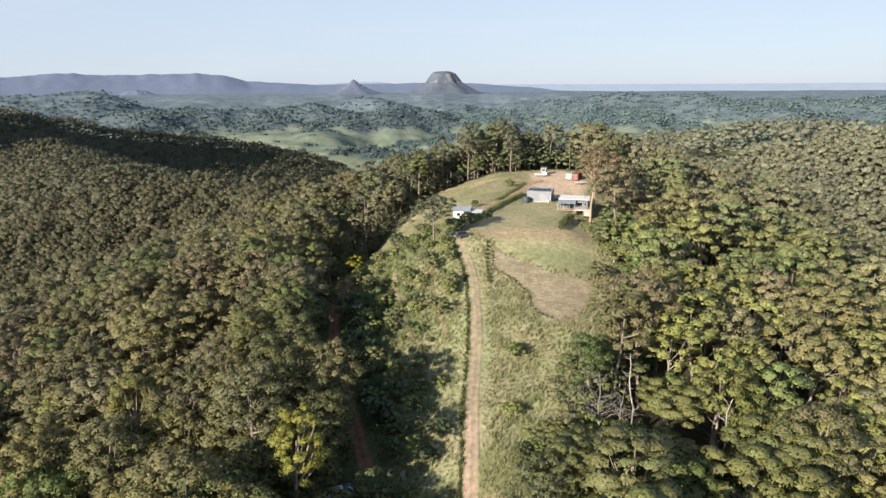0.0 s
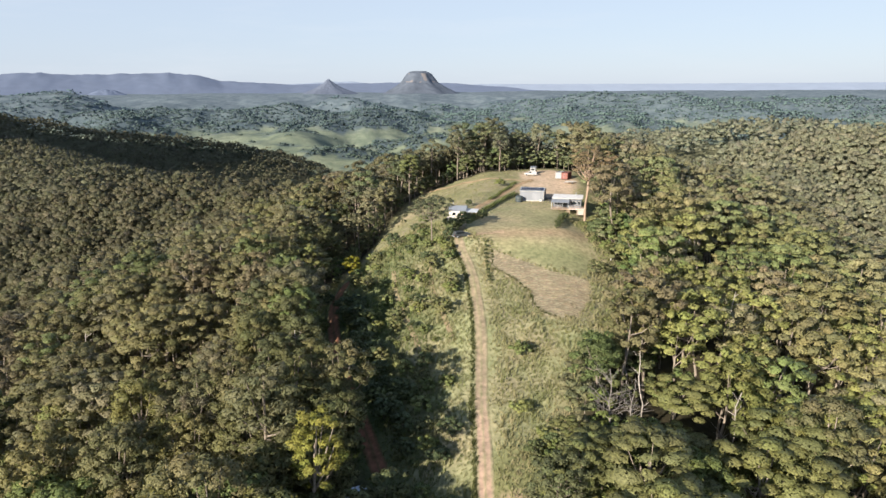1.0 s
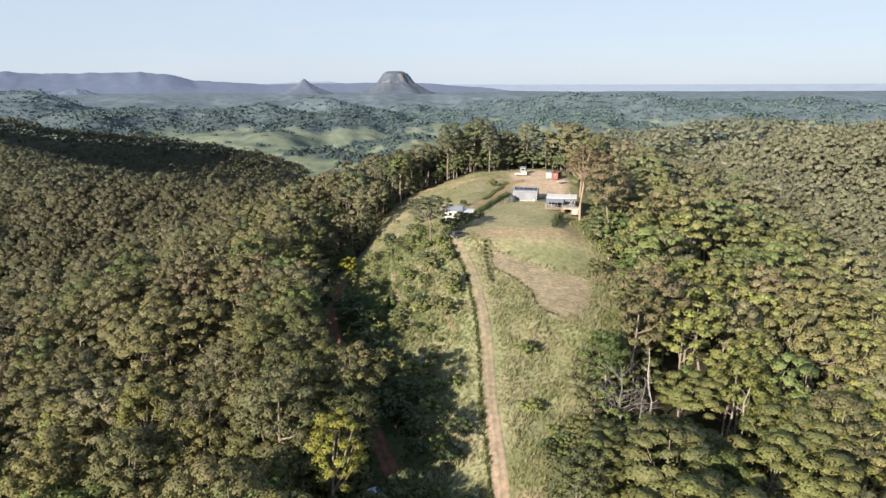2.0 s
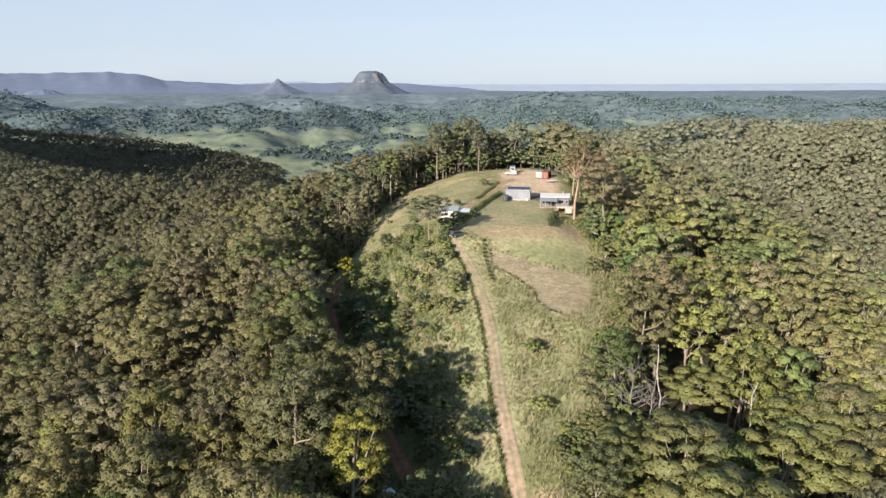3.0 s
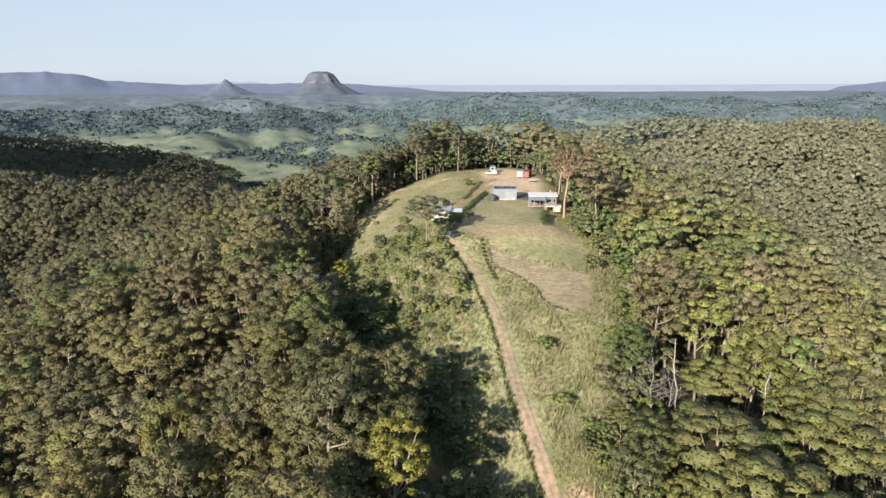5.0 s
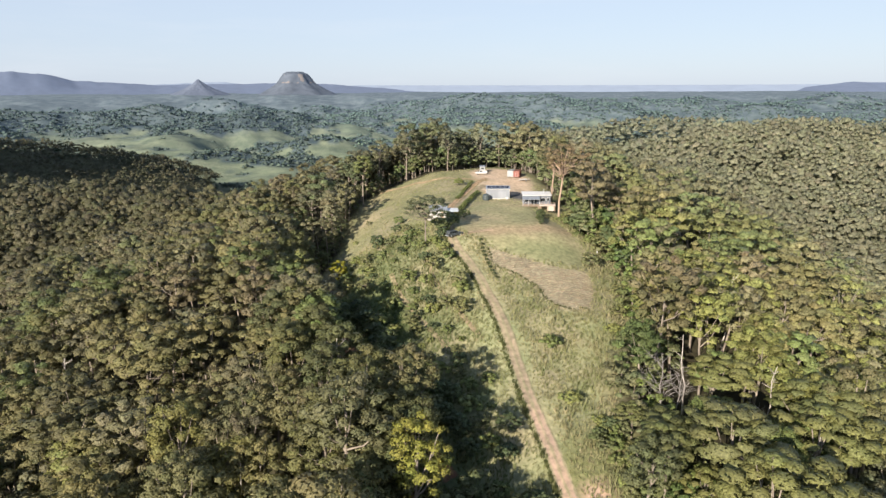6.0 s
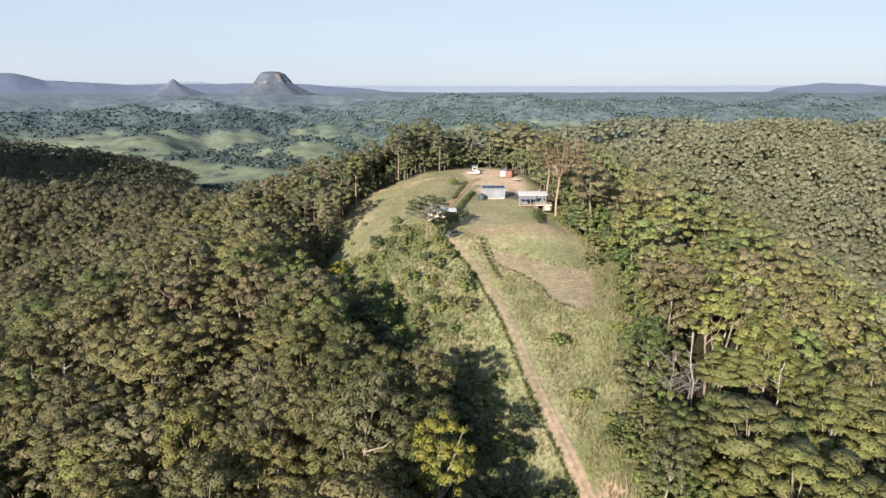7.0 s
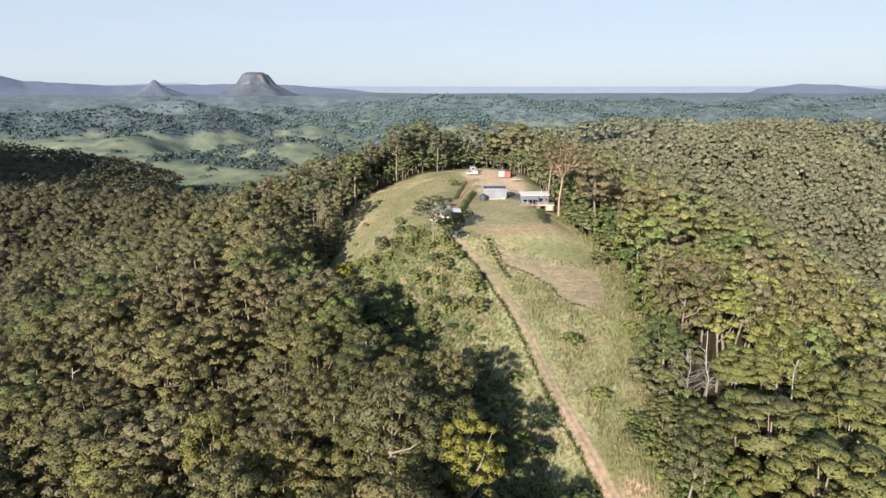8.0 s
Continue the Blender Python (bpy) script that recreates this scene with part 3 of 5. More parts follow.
def grow(seed, tall, wide, clumps, leaves, leaf, base=0.5, flat=0.62, clump=0.34, colour=(0.085, 0.092, 0.034), limbs=5, sides=5, shell=0.62, lean=0.04, trunk=3, loose=0.78, round_off=0.8, cap=(6, 3), mass=0.93, reach=1.04):
    """A tree: trunk and limbs as tubes; the crown as clumps of small leaf sprays that limbs carry. Returns arrays about the tree's foot."""
    rs = np.random.RandomState(seed)
    mid, half = tall * (base + 1) / 2, tall * (1 - base) / 2
    d = rs.normal(size=(clumps * 6, 3))
    d[:, 2] = np.abs(d[:, 2]) * 0.9 - 0.35
    d /= np.linalg.norm(d, axis=1)[:, None]
    rad = rs.uniform(shell, 1, clumps * 6) ** 0.7
    chosen, gap = [0], np.linalg.norm(d * rad[:, None] - d[0] * rad[0], axis=1)
    while len(chosen) < clumps:     # clumps keep their distance, so that gaps stay between them
        k = int(np.argmax(gap * rs.uniform(0.7, 1, len(gap))))
        chosen.append(k)
        gap = np.minimum(gap, np.linalg.norm(d * rad[:, None] - d[k] * rad[k], axis=1))
    d, rad = d[chosen], rad[chosen]
    lop = 1 + 0.25 * np.sin(np.arctan2(d[:, 1], d[:, 0]) * 2 + rs.uniform(0, 6))
    off = np.array((rs.normal(0, lean), rs.normal(0, lean))) * tall
    c = np.stack([off[0] + d[:, 0] * wide * rad * lop * 0.82, off[1] + d[:, 1] * wide * rad * lop * 0.82, mid + d[:, 2] * half * rad * 0.9], 1)
    cr = wide * clump * rs.uniform(0.65, 1.15, clumps)
    k = clumps * leaves
    e = rs.normal(size=(k, 3))
    e[:, 2] = np.abs(e[:, 2]) * 0.95 - 0.22
    e /= np.linalg.norm(e, axis=1)[:, None]
    which = np.repeat(np.arange(clumps), leaves)
    pos = c[which] + e * (cr[which] * rs.uniform(loose, reach, k))[:, None] * np.array((1, 1, flat))
    nrm = e * np.array((1, 1, 1.25)) + rs.normal(0, 0.2, (k, 3))
    nrm /= np.linalg.norm(nrm, axis=1)[:, None]
    whole = pos - np.array((off[0], off[1], mid - half * 0.6))
    whole /= np.linalg.norm(whole, axis=1)[:, None] + 1e-9
    face = e * np.array((1, 1, 1.2)) + round_off * whole + 0.2 * nrm
    face = np.repeat(face / np.linalg.norm(face, axis=1)[:, None], 3, axis=0)
    crown = leaf_triangles(rs, pos, nrm, leaf * rs.uniform(0.7, 1.35, k))
    tone = np.array(colour) * rs.uniform(0.9, 1.1, (clumps, 1)) * (1 + rs.normal(0, 0.022, (clumps, 3)))
    tint = np.repeat(tone[which], 3, axis=0)
    domes = [dome(rs, *cap) for _ in range(6)]
    shell_v, shell_n, shell_t = [crown], [face], [tint]
    for i in range(clumps):     # the mass of small leaves in each clump, under its loose sprays
        v, n = domes[rs.randint(6)]
        turn = rs.uniform(0, 6.283)
        m = np.array(((math.cos(turn), -math.sin(turn), 0), (math.sin(turn), math.cos(turn), 0), (rs.normal(0, 0.16), rs.normal(0, 0.16), 1)))
        v, n = v @ m.T, n @ m.T
        at = c[i] + v * cr[i] * np.array((rs.uniform(0.85, 1.15), rs.uniform(0.85, 1.15), flat)) * mass
        out = at - np.array((off[0], off[1], mid - half * 0.6))
        out /= np.linalg.norm(out, axis=1)[:, None] + 1e-9
        n = n * np.array((1, 1, 1.15)) + 0.8 * round_off * out
        shell_v.append(at)
        shell_n.append(n / np.linalg.norm(n, axis=1)[:, None])
        shell_t.append(np.tile(tone[i], (len(v), 1)))
    crown, face, tint = np.concatenate(shell_v), np.concatenate(shell_n), np.concatenate(shell_t)
    top = np.array((off[0] * 0.8, off[1] * 0.8, mid + half * 0.2))
    bend = rs.normal(0, 0.012 * tall, 2)
    r0 = tall * 0.0135
    fork = top * 0.62 + np.array((bend[0], bend[1], 0))
    if trunk == 0:
        return crown, tint, (np.zeros((0, 3)), np.zeros((0, 4), int)), face
    if trunk == 1:
        return crown, tint, tube([(0, 0, -tall * 0.05), top], [r0 * 1.2, r0 * 0.5], sides), face
    tubes = [tube([(0, 0, -1.5), (bend[0] * 0.4, bend[1] * 0.4, tall * 0.25), fork, top], [r0 * 1.25, r0 * 0.95, r0 * 0.8, r0 * 0.35], sides)]
    for i in rs.choice(clumps, min(limbs, clumps), replace=False):
        s = rs.uniform(0.0, 0.5)
        a = fork * (1 - s) + top * s
        b = c[i]
        m1 = a * 0.5 + b * 0.5 + np.array((0, 0, -0.12 * np.linalg.norm(b - a)))
        tubes.append(tube([a, m1, b], [r0 * 0.5, r0 * 0.36, r0 * 0.14], max(3, sides - 1)))
    return crown, tint, join_tubes(tubes), face


GUM = (0.118, 0.115, 0.056)
OLIVE = (0.108, 0.107, 0.058)
BROWN = (0.122, 0.108, 0.07)
BRIGHT = (0.118, 0.13, 0.048)
LIME = (0.185, 0.19, 0.045)
JADE = (0.092, 0.12, 0.047)
GREY = (0.124, 0.123, 0.078)


def tree_source(kind, label, category, mat, leaves_by=M_CROWN, **spec):
    """One tree with its trunk and crown, at the origin, to be copied; hidden sources are removed once planted."""
    crown, tint, (tv, tf), face = grow(**spec)
    root = new(kind)
    root.empty_display_size = 0.5
    tagged(root, label, category)
    cm = mesh_from("crown", crown, np.arange(len(crown)), np.full(len(crown) // 3, 3), [leaves_by], tint=("tint", tint), normals=face)
    tm = mesh_from("trunk", tv, tf.ravel(), np.full(len(tf), 4), [mat], smooth=True)
    for name, me in (("trunk", tm), ("crown", cm)):
        ob = new(name, me)
        ob.parent = root
    return root


def plant(source, x, y, size=1.0, turn=0.0, group="", squash=1.0):
    ob = copy_thing(source, pose(x, y, float(height(x, y)) - 0.2, 0, 0, turn) @ Matrix.Diagonal((size, size, size * squash, 1)))
    if group:
        tagged(ob, group=group)
    return ob


def uproot(source):
    for ob in (*source.children_recursive, source):
        bpy.data.objects.remove(ob)


def scatter(x0, x1, y0, y1, gap, seed):
    rs = np.random.RandomState(seed)
    xs, ys = np.meshgrid(np.arange(x0, x1, gap), np.arange(y0, y1, gap))
    xs = xs + (np.arange(len(xs)) % 2)[:, None] * gap / 2
    return (xs + rs.uniform(-0.42, 0.42, xs.shape) * gap).ravel(), (ys + rs.uniform(-0.42, 0.42, ys.shape) * gap).ravel()


def vigour(x, y):
    """Trees stay lower in the gully beside the clearing and in the hollow by the dead trees."""
    gully = 0.35 * np.exp(-((x + 30) / 8) ** 2) * np.clip((y - 150) / 25, 0, 1) * np.clip((262 - y) / 25, 0, 1)
    hollow = 0.6 * np.exp(-((x - 19) / 9) ** 2 - ((y - 92) / 8) ** 2)
    shade_belt = 0.16 * np.exp(-((x + 28) / 11) ** 2 - ((y - 72) / 14) ** 2)     # trees at the foot of the gully are made taller to throw shade into it
    return 1 - gully - hollow + shade_belt


def in_sight(x, y, margin=18):
    """True for what lies ahead of the walk or close enough beside it to cast shade into view."""
    return (x > -0.72 * y - 25 - margin) & (x < 1.3 * y + 8 + margin) & (y > 26)


def forest_tone(x, y, rs):
    """The mix of crowns changes over the hill: olive and brown gums to one side, brighter green ones to the other. Haze
    is painted into the farther crowns.
    """
    n = len(x)
    right = np.clip((x - 20) / 40, 0, 1) * np.clip((230 - y) / 90, 0, 1)
    patch = 0.5 + 0.5 * waves(x, y, 70, 61)
    u = rs.uniform(size=n)
    table = np.array([GUM, OLIVE, BROWN, BRIGHT, JADE, GREY])
    weight = np.stack([0.30 - 0.1 * right, 0.26 - 0.14 * right, 0.2 * patch * (1 - 0.85 * right), 0.09 + 0.6 * right * (0.5 + 0.5 * patch), 0.1 + 0.14 * right, 0.1 + 0 * u], 1)
    weight /= weight.sum(1, keepdims=True)
    pick = (np.cumsum(weight, 1) < u[:, None]).sum(1).clip(0, 5)
    # crowns fade to a duller tone with distance as painted haze, paler rightwards
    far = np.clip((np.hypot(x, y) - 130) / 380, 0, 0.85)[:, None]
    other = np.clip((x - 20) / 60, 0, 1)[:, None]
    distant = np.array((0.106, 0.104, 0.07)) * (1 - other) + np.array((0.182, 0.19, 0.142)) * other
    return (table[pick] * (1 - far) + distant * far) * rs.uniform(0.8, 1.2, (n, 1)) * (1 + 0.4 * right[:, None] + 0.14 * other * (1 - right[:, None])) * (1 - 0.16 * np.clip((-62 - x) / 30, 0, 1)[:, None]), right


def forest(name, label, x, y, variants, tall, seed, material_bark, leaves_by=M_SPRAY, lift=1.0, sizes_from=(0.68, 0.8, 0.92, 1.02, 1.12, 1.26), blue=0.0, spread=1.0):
    """Woods too many to count: varied trees, joined into one mesh of leaf sprays, trunks and limbs."""
    rs = np.random.RandomState(seed)
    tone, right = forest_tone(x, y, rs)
    # blue sets how much haze colour is painted into the crowns with distance
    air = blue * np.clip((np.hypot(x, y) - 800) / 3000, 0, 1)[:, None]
    tone = tone * (1 - air) + np.array(HAZE_BLUE) * air
    z = height(x, y)
    av = [np.concatenate([c, t[0]]) for c, _, t, _ in variants]
    out_v, out_t, out_n, tri, quad, n = [], [], [], [], [], 0
    for i in range(len(x)):
        k = rs.randint(len(variants))
        crown, shade, (tv, tf), face = variants[k]
        a, s = rs.uniform(0, 6.283), tall * rs.choice(sizes_from) * float(vigour(x[i], y[i]))
        m = np.array(((math.cos(a), -math.sin(a), 0), (math.sin(a), math.cos(a), 0), (0, 0, 1))) * s
        out_n.append(face @ (m.T / s))
        out_n.append(np.zeros((len(tv), 3)))
        m[:2] *= rs.uniform(0.9, 1.15) * spread
        out_v.append(av[k] @ m.T + (x[i], y[i], z[i] - 0.3))
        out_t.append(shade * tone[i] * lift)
        out_t.append(np.ones((len(tv), 3)))
        tri.append(np.arange(len(crown)) + n)
        quad.append((tf + len(crown) + n).ravel())
        n += len(av[k])
    tri, quad = np.concatenate(tri), np.concatenate(quad)
    sizes = np.concatenate([np.full(len(tri) // 3, 3), np.full(len(quad) // 4, 4)])
    me = mesh_from(name, np.concatenate(out_v), np.concatenate([tri, quad]), sizes, [leaves_by, material_bark],
                   index=np.concatenate([np.zeros(len(tri) // 3), np.ones(len(quad) // 4)]), tint=("tint", np.concatenate(out_t)), normals=np.concatenate(out_n))
    return tagged(new(name, me), label, "trees", kind="stuff")


EVEN = (0.84, 0.9, 0.96, 1.02, 1.08, 1.14)     # canopy heights where the forest closes evenly


def unit_variants(count, seed, clumps, leaves, leaf, low=0.36, **kw):
    """Trees one metre tall, with leaf colours about 1, for forest()."""
    return [grow(seed + i, 1.0, 0.27 * (1 + 0.12 * math.sin(i * 2.4)), clumps, leaves, leaf, base=low + 0.09 * math.sin(i * 1.7), colour=(1, 1, 1), **kw) for i in range(count)]


# planted singly: the trees that the walk passes nearest
LABELS = (("gum_tree", "tall olive-green gum tree with a pale trunk in the forest"), ("gum_tree", "grey-green gum tree with an open clumped crown"),
          ("gum_tree", "brownish gum tree with sparse foliage and bare limbs"), ("forest_tree", "bright yellow-green spreading forest tree with layered clumps"),
          ("forest_tree", "deep green forest tree with a rounded dense crown"))
RAGGED = dict(leaves_by=M_GUMLEAF, loose=0.55, reach=1.22, mass=0.74, leaves=52, leaf=0.3, flat=0.75)
LAYERED = dict(leaves=40, leaf=0.26, flat=0.36, limbs=8)
SPECS = (dict(RAGGED, seed=101, tall=21, wide=5.2, clumps=46, base=0.36, clump=0.27, colour=(0.146, 0.138, 0.06)), dict(RAGGED, seed=102, tall=20, wide=5.4, clumps=46, base=0.34, clump=0.26, colour=(0.15, 0.146, 0.082)),
         dict(RAGGED, seed=103, tall=22, wide=5.0, clumps=38, base=0.4, clump=0.26, colour=(0.146, 0.126, 0.074), limbs=12), dict(LAYERED, seed=104, tall=17, wide=7.0, clumps=40, base=0.5, clump=0.25, colour=(0.136, 0.142, 0.053)),
         dict(RAGGED, seed=105, tall=18, wide=5.2, clumps=44, base=0.28, clump=0.28, colour=(0.112, 0.14, 0.05)), dict(RAGGED, seed=106, tall=23, wide=5.0, clumps=42, base=0.42, clump=0.27, colour=(0.132, 0.128, 0.062), limbs=10),
         dict(LAYERED, seed=107, tall=16.5, wide=6.6, clumps=38, base=0.48, clump=0.26, colour=(0.128, 0.132, 0.056)), dict(RAGGED, seed=108, tall=20, wide=4.8, clumps=44, base=0.34, clump=0.28, colour=(0.158, 0.152, 0.054)))
NAMED = (0, 1, 2, 3, 4, 0, 3, 1)
sources = [tree_source(*LABELS[NAMED[i]], "tree", M_BARK, **SPECS[i]) for i in range(8)]
LEFT_MIX, RIGHT_MIX = (0, 0, 1, 2, 5, 5, 7, 4, 7), (3, 3, 3, 6, 6, 1, 4, 5, 6)

tx, ty = scatter(-280, 400, 30, 440, 6.8, 71)
rim = inside(tx, ty, CLEARING, 4) <= 0.02
keep = rim & in_sight(tx, ty) & (np.hypot(tx - 11, ty - 84) > 4.5) & (np.hypot(tx - 29, ty - 97.5) > 7.5) & (np.hypot(tx - 34, ty - 99) > 4.5) & ~((tx > -14) & (tx < 12) & (ty < 81)) & (np.hypot(tx + 21, ty - 80) > 7.5) & ~((np.abs((tx - 51) * 0.958 - (ty - 284) * 0.287) < 3.0) & (ty > 280) & (ty < 318)) & (np.hypot(tx - 36, ty - 106) > 4.2) & (np.hypot(tx + 15.5, ty - 88) > 8)
tx, ty = tx[keep], ty[keep]
dist = np.hypot(tx + 20, ty)
near = dist < 118
rs_plant = np.random.RandomState(72)
for x, y in zip(tx[near], ty[near]):
    pick = (RIGHT_MIX if x > 5 else LEFT_MIX)[rs_plant.randint(9)]
    plant(sources[pick], x, y, rs_plant.choice((0.66, 0.8, 0.95, 1.05, 1.15, 1.28)) * float(vigour(x, y)), rs_plant.uniform(0, 360), "forest trees")
mid_a = (dist >= 118) & (dist < 200)
mid_b = (dist >= 200) & (dist < 330)
mid_c = dist >= 330
wall = (inside(tx, ty, CLEARING, 44) > 0.06) & (ty > 246) & (tx < 62) & mid_b
mid_b &= ~wall
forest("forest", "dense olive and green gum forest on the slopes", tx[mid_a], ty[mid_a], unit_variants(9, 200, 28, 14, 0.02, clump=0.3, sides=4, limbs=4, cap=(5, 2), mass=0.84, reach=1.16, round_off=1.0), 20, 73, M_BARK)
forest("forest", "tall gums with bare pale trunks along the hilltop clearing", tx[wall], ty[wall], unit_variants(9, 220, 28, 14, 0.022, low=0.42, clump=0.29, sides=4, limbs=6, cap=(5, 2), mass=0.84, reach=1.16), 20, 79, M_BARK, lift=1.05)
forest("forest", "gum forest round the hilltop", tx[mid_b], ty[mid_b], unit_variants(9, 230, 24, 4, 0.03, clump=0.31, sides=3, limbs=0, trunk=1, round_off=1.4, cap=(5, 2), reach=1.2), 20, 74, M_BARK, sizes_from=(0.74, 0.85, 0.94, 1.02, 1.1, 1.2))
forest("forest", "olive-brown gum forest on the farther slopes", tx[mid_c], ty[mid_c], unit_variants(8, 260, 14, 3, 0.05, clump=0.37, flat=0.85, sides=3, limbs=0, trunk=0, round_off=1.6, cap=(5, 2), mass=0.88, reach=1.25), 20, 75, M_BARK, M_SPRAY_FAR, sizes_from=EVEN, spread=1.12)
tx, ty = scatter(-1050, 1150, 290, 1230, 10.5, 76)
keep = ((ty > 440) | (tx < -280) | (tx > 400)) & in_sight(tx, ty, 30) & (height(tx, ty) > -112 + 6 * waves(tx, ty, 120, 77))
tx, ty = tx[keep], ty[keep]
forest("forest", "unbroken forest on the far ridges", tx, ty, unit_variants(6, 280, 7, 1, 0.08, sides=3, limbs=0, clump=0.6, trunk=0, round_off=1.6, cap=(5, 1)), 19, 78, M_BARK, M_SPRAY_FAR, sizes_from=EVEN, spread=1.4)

# low growth under and along the forest's edge
ex, ey = scatter(-60, 110, 60, 300, 4.2, 81)
edge = inside(ex, ey, CLEARING, 24)
keep = (edge > 0.08) & (edge < 0.46) & ((ey < 240) | (np.random.RandomState(82).uniform(size=len(ex)) < 0.6)) & (np.hypot(ex + 16.5, ey - 93) > 6) & (np.hypot(ex - 12, ey - 82) > 4)
for px0, py0 in along(GULLY_TRACK, 3.0):
    keep &= np.hypot(ex - px0, ey - py0) > 5.5
forest("undergrowth", "green shrubs and saplings along the forest edge", ex[keep], ey[keep], [grow(300 + i, 1.0, 0.36, 14, 6, 0.05, base=0.1, colour=(0.9, 1.05, 0.9), sides=3, limbs=0, clump=0.34, cap=(6, 3)) for i in range(6)], 9, 83, M_BARK)

# woods scattered over the valley's hills
fx, fy = scatter(-2400, 3200, 1000, 3300, 18.5, 84)
r = np.hypot(fx, fy)
keep = in_sight(fx, fy, 10) & (r > 1080) & (r < 3300) & (np.random.RandomState(85).uniform(size=len(fx)) < 0.035 + 0.93 * woods(fx, fy) * np.clip((3500 - r) / 900, 0, 1))
# crown colour is shifted towards blue here, as painted haze
forest("far_woods", "distant woods on the valley hills, tinted blue in place of haze", fx[keep], fy[keep], [grow(320 + i, 1.0, 2.3, 4, 1, 0.4, base=0.05, flat=0.42, colour=(0.74, 0.98, 1.08), sides=3, limbs=0, clump=0.6, trunk=0, round_off=1.5, cap=(5, 1)) for i in range(5)], 5.0, 86, M_BARK, M_WOODS, blue=0.85)


# ---- single trees ----
def hero(name, label, mat, x, y, turn=0.0, **spec):
    root = tree_source(name, label, "tree", mat, **spec)
    root.matrix_world = pose(x, y, float(height(x, y)) - 0.2, 0, 0, turn)
    return root


hero("gum_tree", "tall pink-barked gum tree with a sparse brownish crown beside the house", M_GUM, 46.2, 191.8, 20, seed=141, tall=26, wide=8.2, clumps=50, leaves=50, leaf=0.3,
     base=0.5, flat=0.55, clump=0.2, colour=(0.17, 0.135, 0.082), limbs=26, sides=8, shell=0.45, leaves_by=M_GUMLEAF, loose=0.5, reach=1.25, mass=0.7)
hero("gum_tree", "pink-trunked gum tree behind the house", M_GUM, 51.5, 211, 80, seed=142, tall=22, wide=5.5, clumps=40, leaves=40, leaf=0.27, base=0.5, flat=0.5, clump=0.27, colour=(0.10, 0.095, 0.045), limbs=12, sides=7)
hero("umbrella_tree", "small spreading open-crowned tree on the bank below the cottage", M_BARK, -1.5, 171.2, 130, seed=143, tall=14.5, wide=6.6, clumps=54, leaves=44, leaf=0.28,
     base=0.42, flat=0.45, clump=0.21, colour=(0.11, 0.12, 0.066), limbs=22, sides=6, shell=0.5, leaves_by=M_GUMLEAF, loose=0.5, reach=1.25, mass=0.7)
hero("forest_tree", "bright lime-green tree at the edge of the shaded gully", M_BARK, -21.2, 82.5, 40, seed=144, tall=28, wide=5.2, clumps=52, leaves=60, leaf=0.27, base=0.46, flat=0.6, clump=0.24, colour=LIME, limbs=10, leaves_by=M_GUMLEAF, loose=0.5, reach=1.2, mass=0.8)
hero("forest_tree", "young yellow-green tree above the red track", M_BARK, -24.7, 181.5, 10, seed=145, tall=9, wide=2.6, clumps=24, leaves=40, leaf=0.27, base=0.25, colour=(0.17, 0.17, 0.02), limbs=5)
hero("gum_tree", "light green gum tree standing out from the forest wall", M_BARK, -9, 262, 10, seed=146, tall=22, wide=5.0, clumps=40, leaves=44, leaf=0.27, base=0.5, flat=0.5, clump=0.3, colour=(0.13, 0.142, 0.055), limbs=8)
hero("forest_tree", "rounded grey-green tree at the foot of the grassy spur", M_BARK, 14.2, 79.5, 60, seed=147, tall=16, wide=4.6, clumps=44, leaves=50, leaf=0.28, base=0.3, flat=0.7, clump=0.28, colour=(0.125, 0.13, 0.06), limbs=8, leaves_by=M_GUMLEAF, loose=0.55, reach=1.2, mass=0.76)
for gx0, gy0, s0, t0 in ((63.5, 170, 3, 1.0), (56, 176, 7, 0.8), (60, 163, 11, 0.9)):
    hero("forest_tree", "dense dark green tree beside the lawn", M_BARK, gx0, gy0, 30, seed=150 + s0, tall=15 * t0, wide=5.2 * t0, clumps=40, leaves=40, leaf=0.27, base=0.28, colour=(0.07, 0.10, 0.04), limbs=6)


# this row includes trees added, some out of view, to shade the gully slope
for gx0, gy0, s0, t0 in ((-19, 102, 21, 20), (-25, 109, 22, 23), (-29, 119, 24, 22), (-32, 130, 25, 21), (-34, 142, 26, 21), (-33, 111, 27, 25), (-28, 100.5, 28, 27.5), (-31, 72, 43, 28), (-24, 64, 44, 29), (-38, 65, 45, 28), (-26, 85.5, 46, 23), (-25, 76, 47, 24), (-17.5, 79.5, 48, 15), (-22, 70.5, 50, 26.5), (-17.5, 65, 52, 27), (-21, 90, 49, 15), (-30, 78.5, 35, 23), (-33, 95, 37, 27), (-39, 160, 38, 22), (-40, 175, 39, 19), (-40, 190, 40, 19), (-37, 205, 41, 18), (-37, 150, 42, 20), (-38, 124, 29, 24), (-41, 138, 31, 24), (-20.5, 96.5, 36, 21)):
    hero("gum_tree", "tall dense gum tree on the edge of the shaded gully", M_BARK, gx0, gy0, s0 * 40, seed=150 + s0, tall=t0, wide=5.6, clumps=60, leaves=50, leaf=0.3, base=0.26, clump=0.28, colour=(0.098, 0.104, 0.046), limbs=8, leaves_by=M_GUMLEAF, loose=0.55, reach=1.2, mass=0.8, flat=0.7)


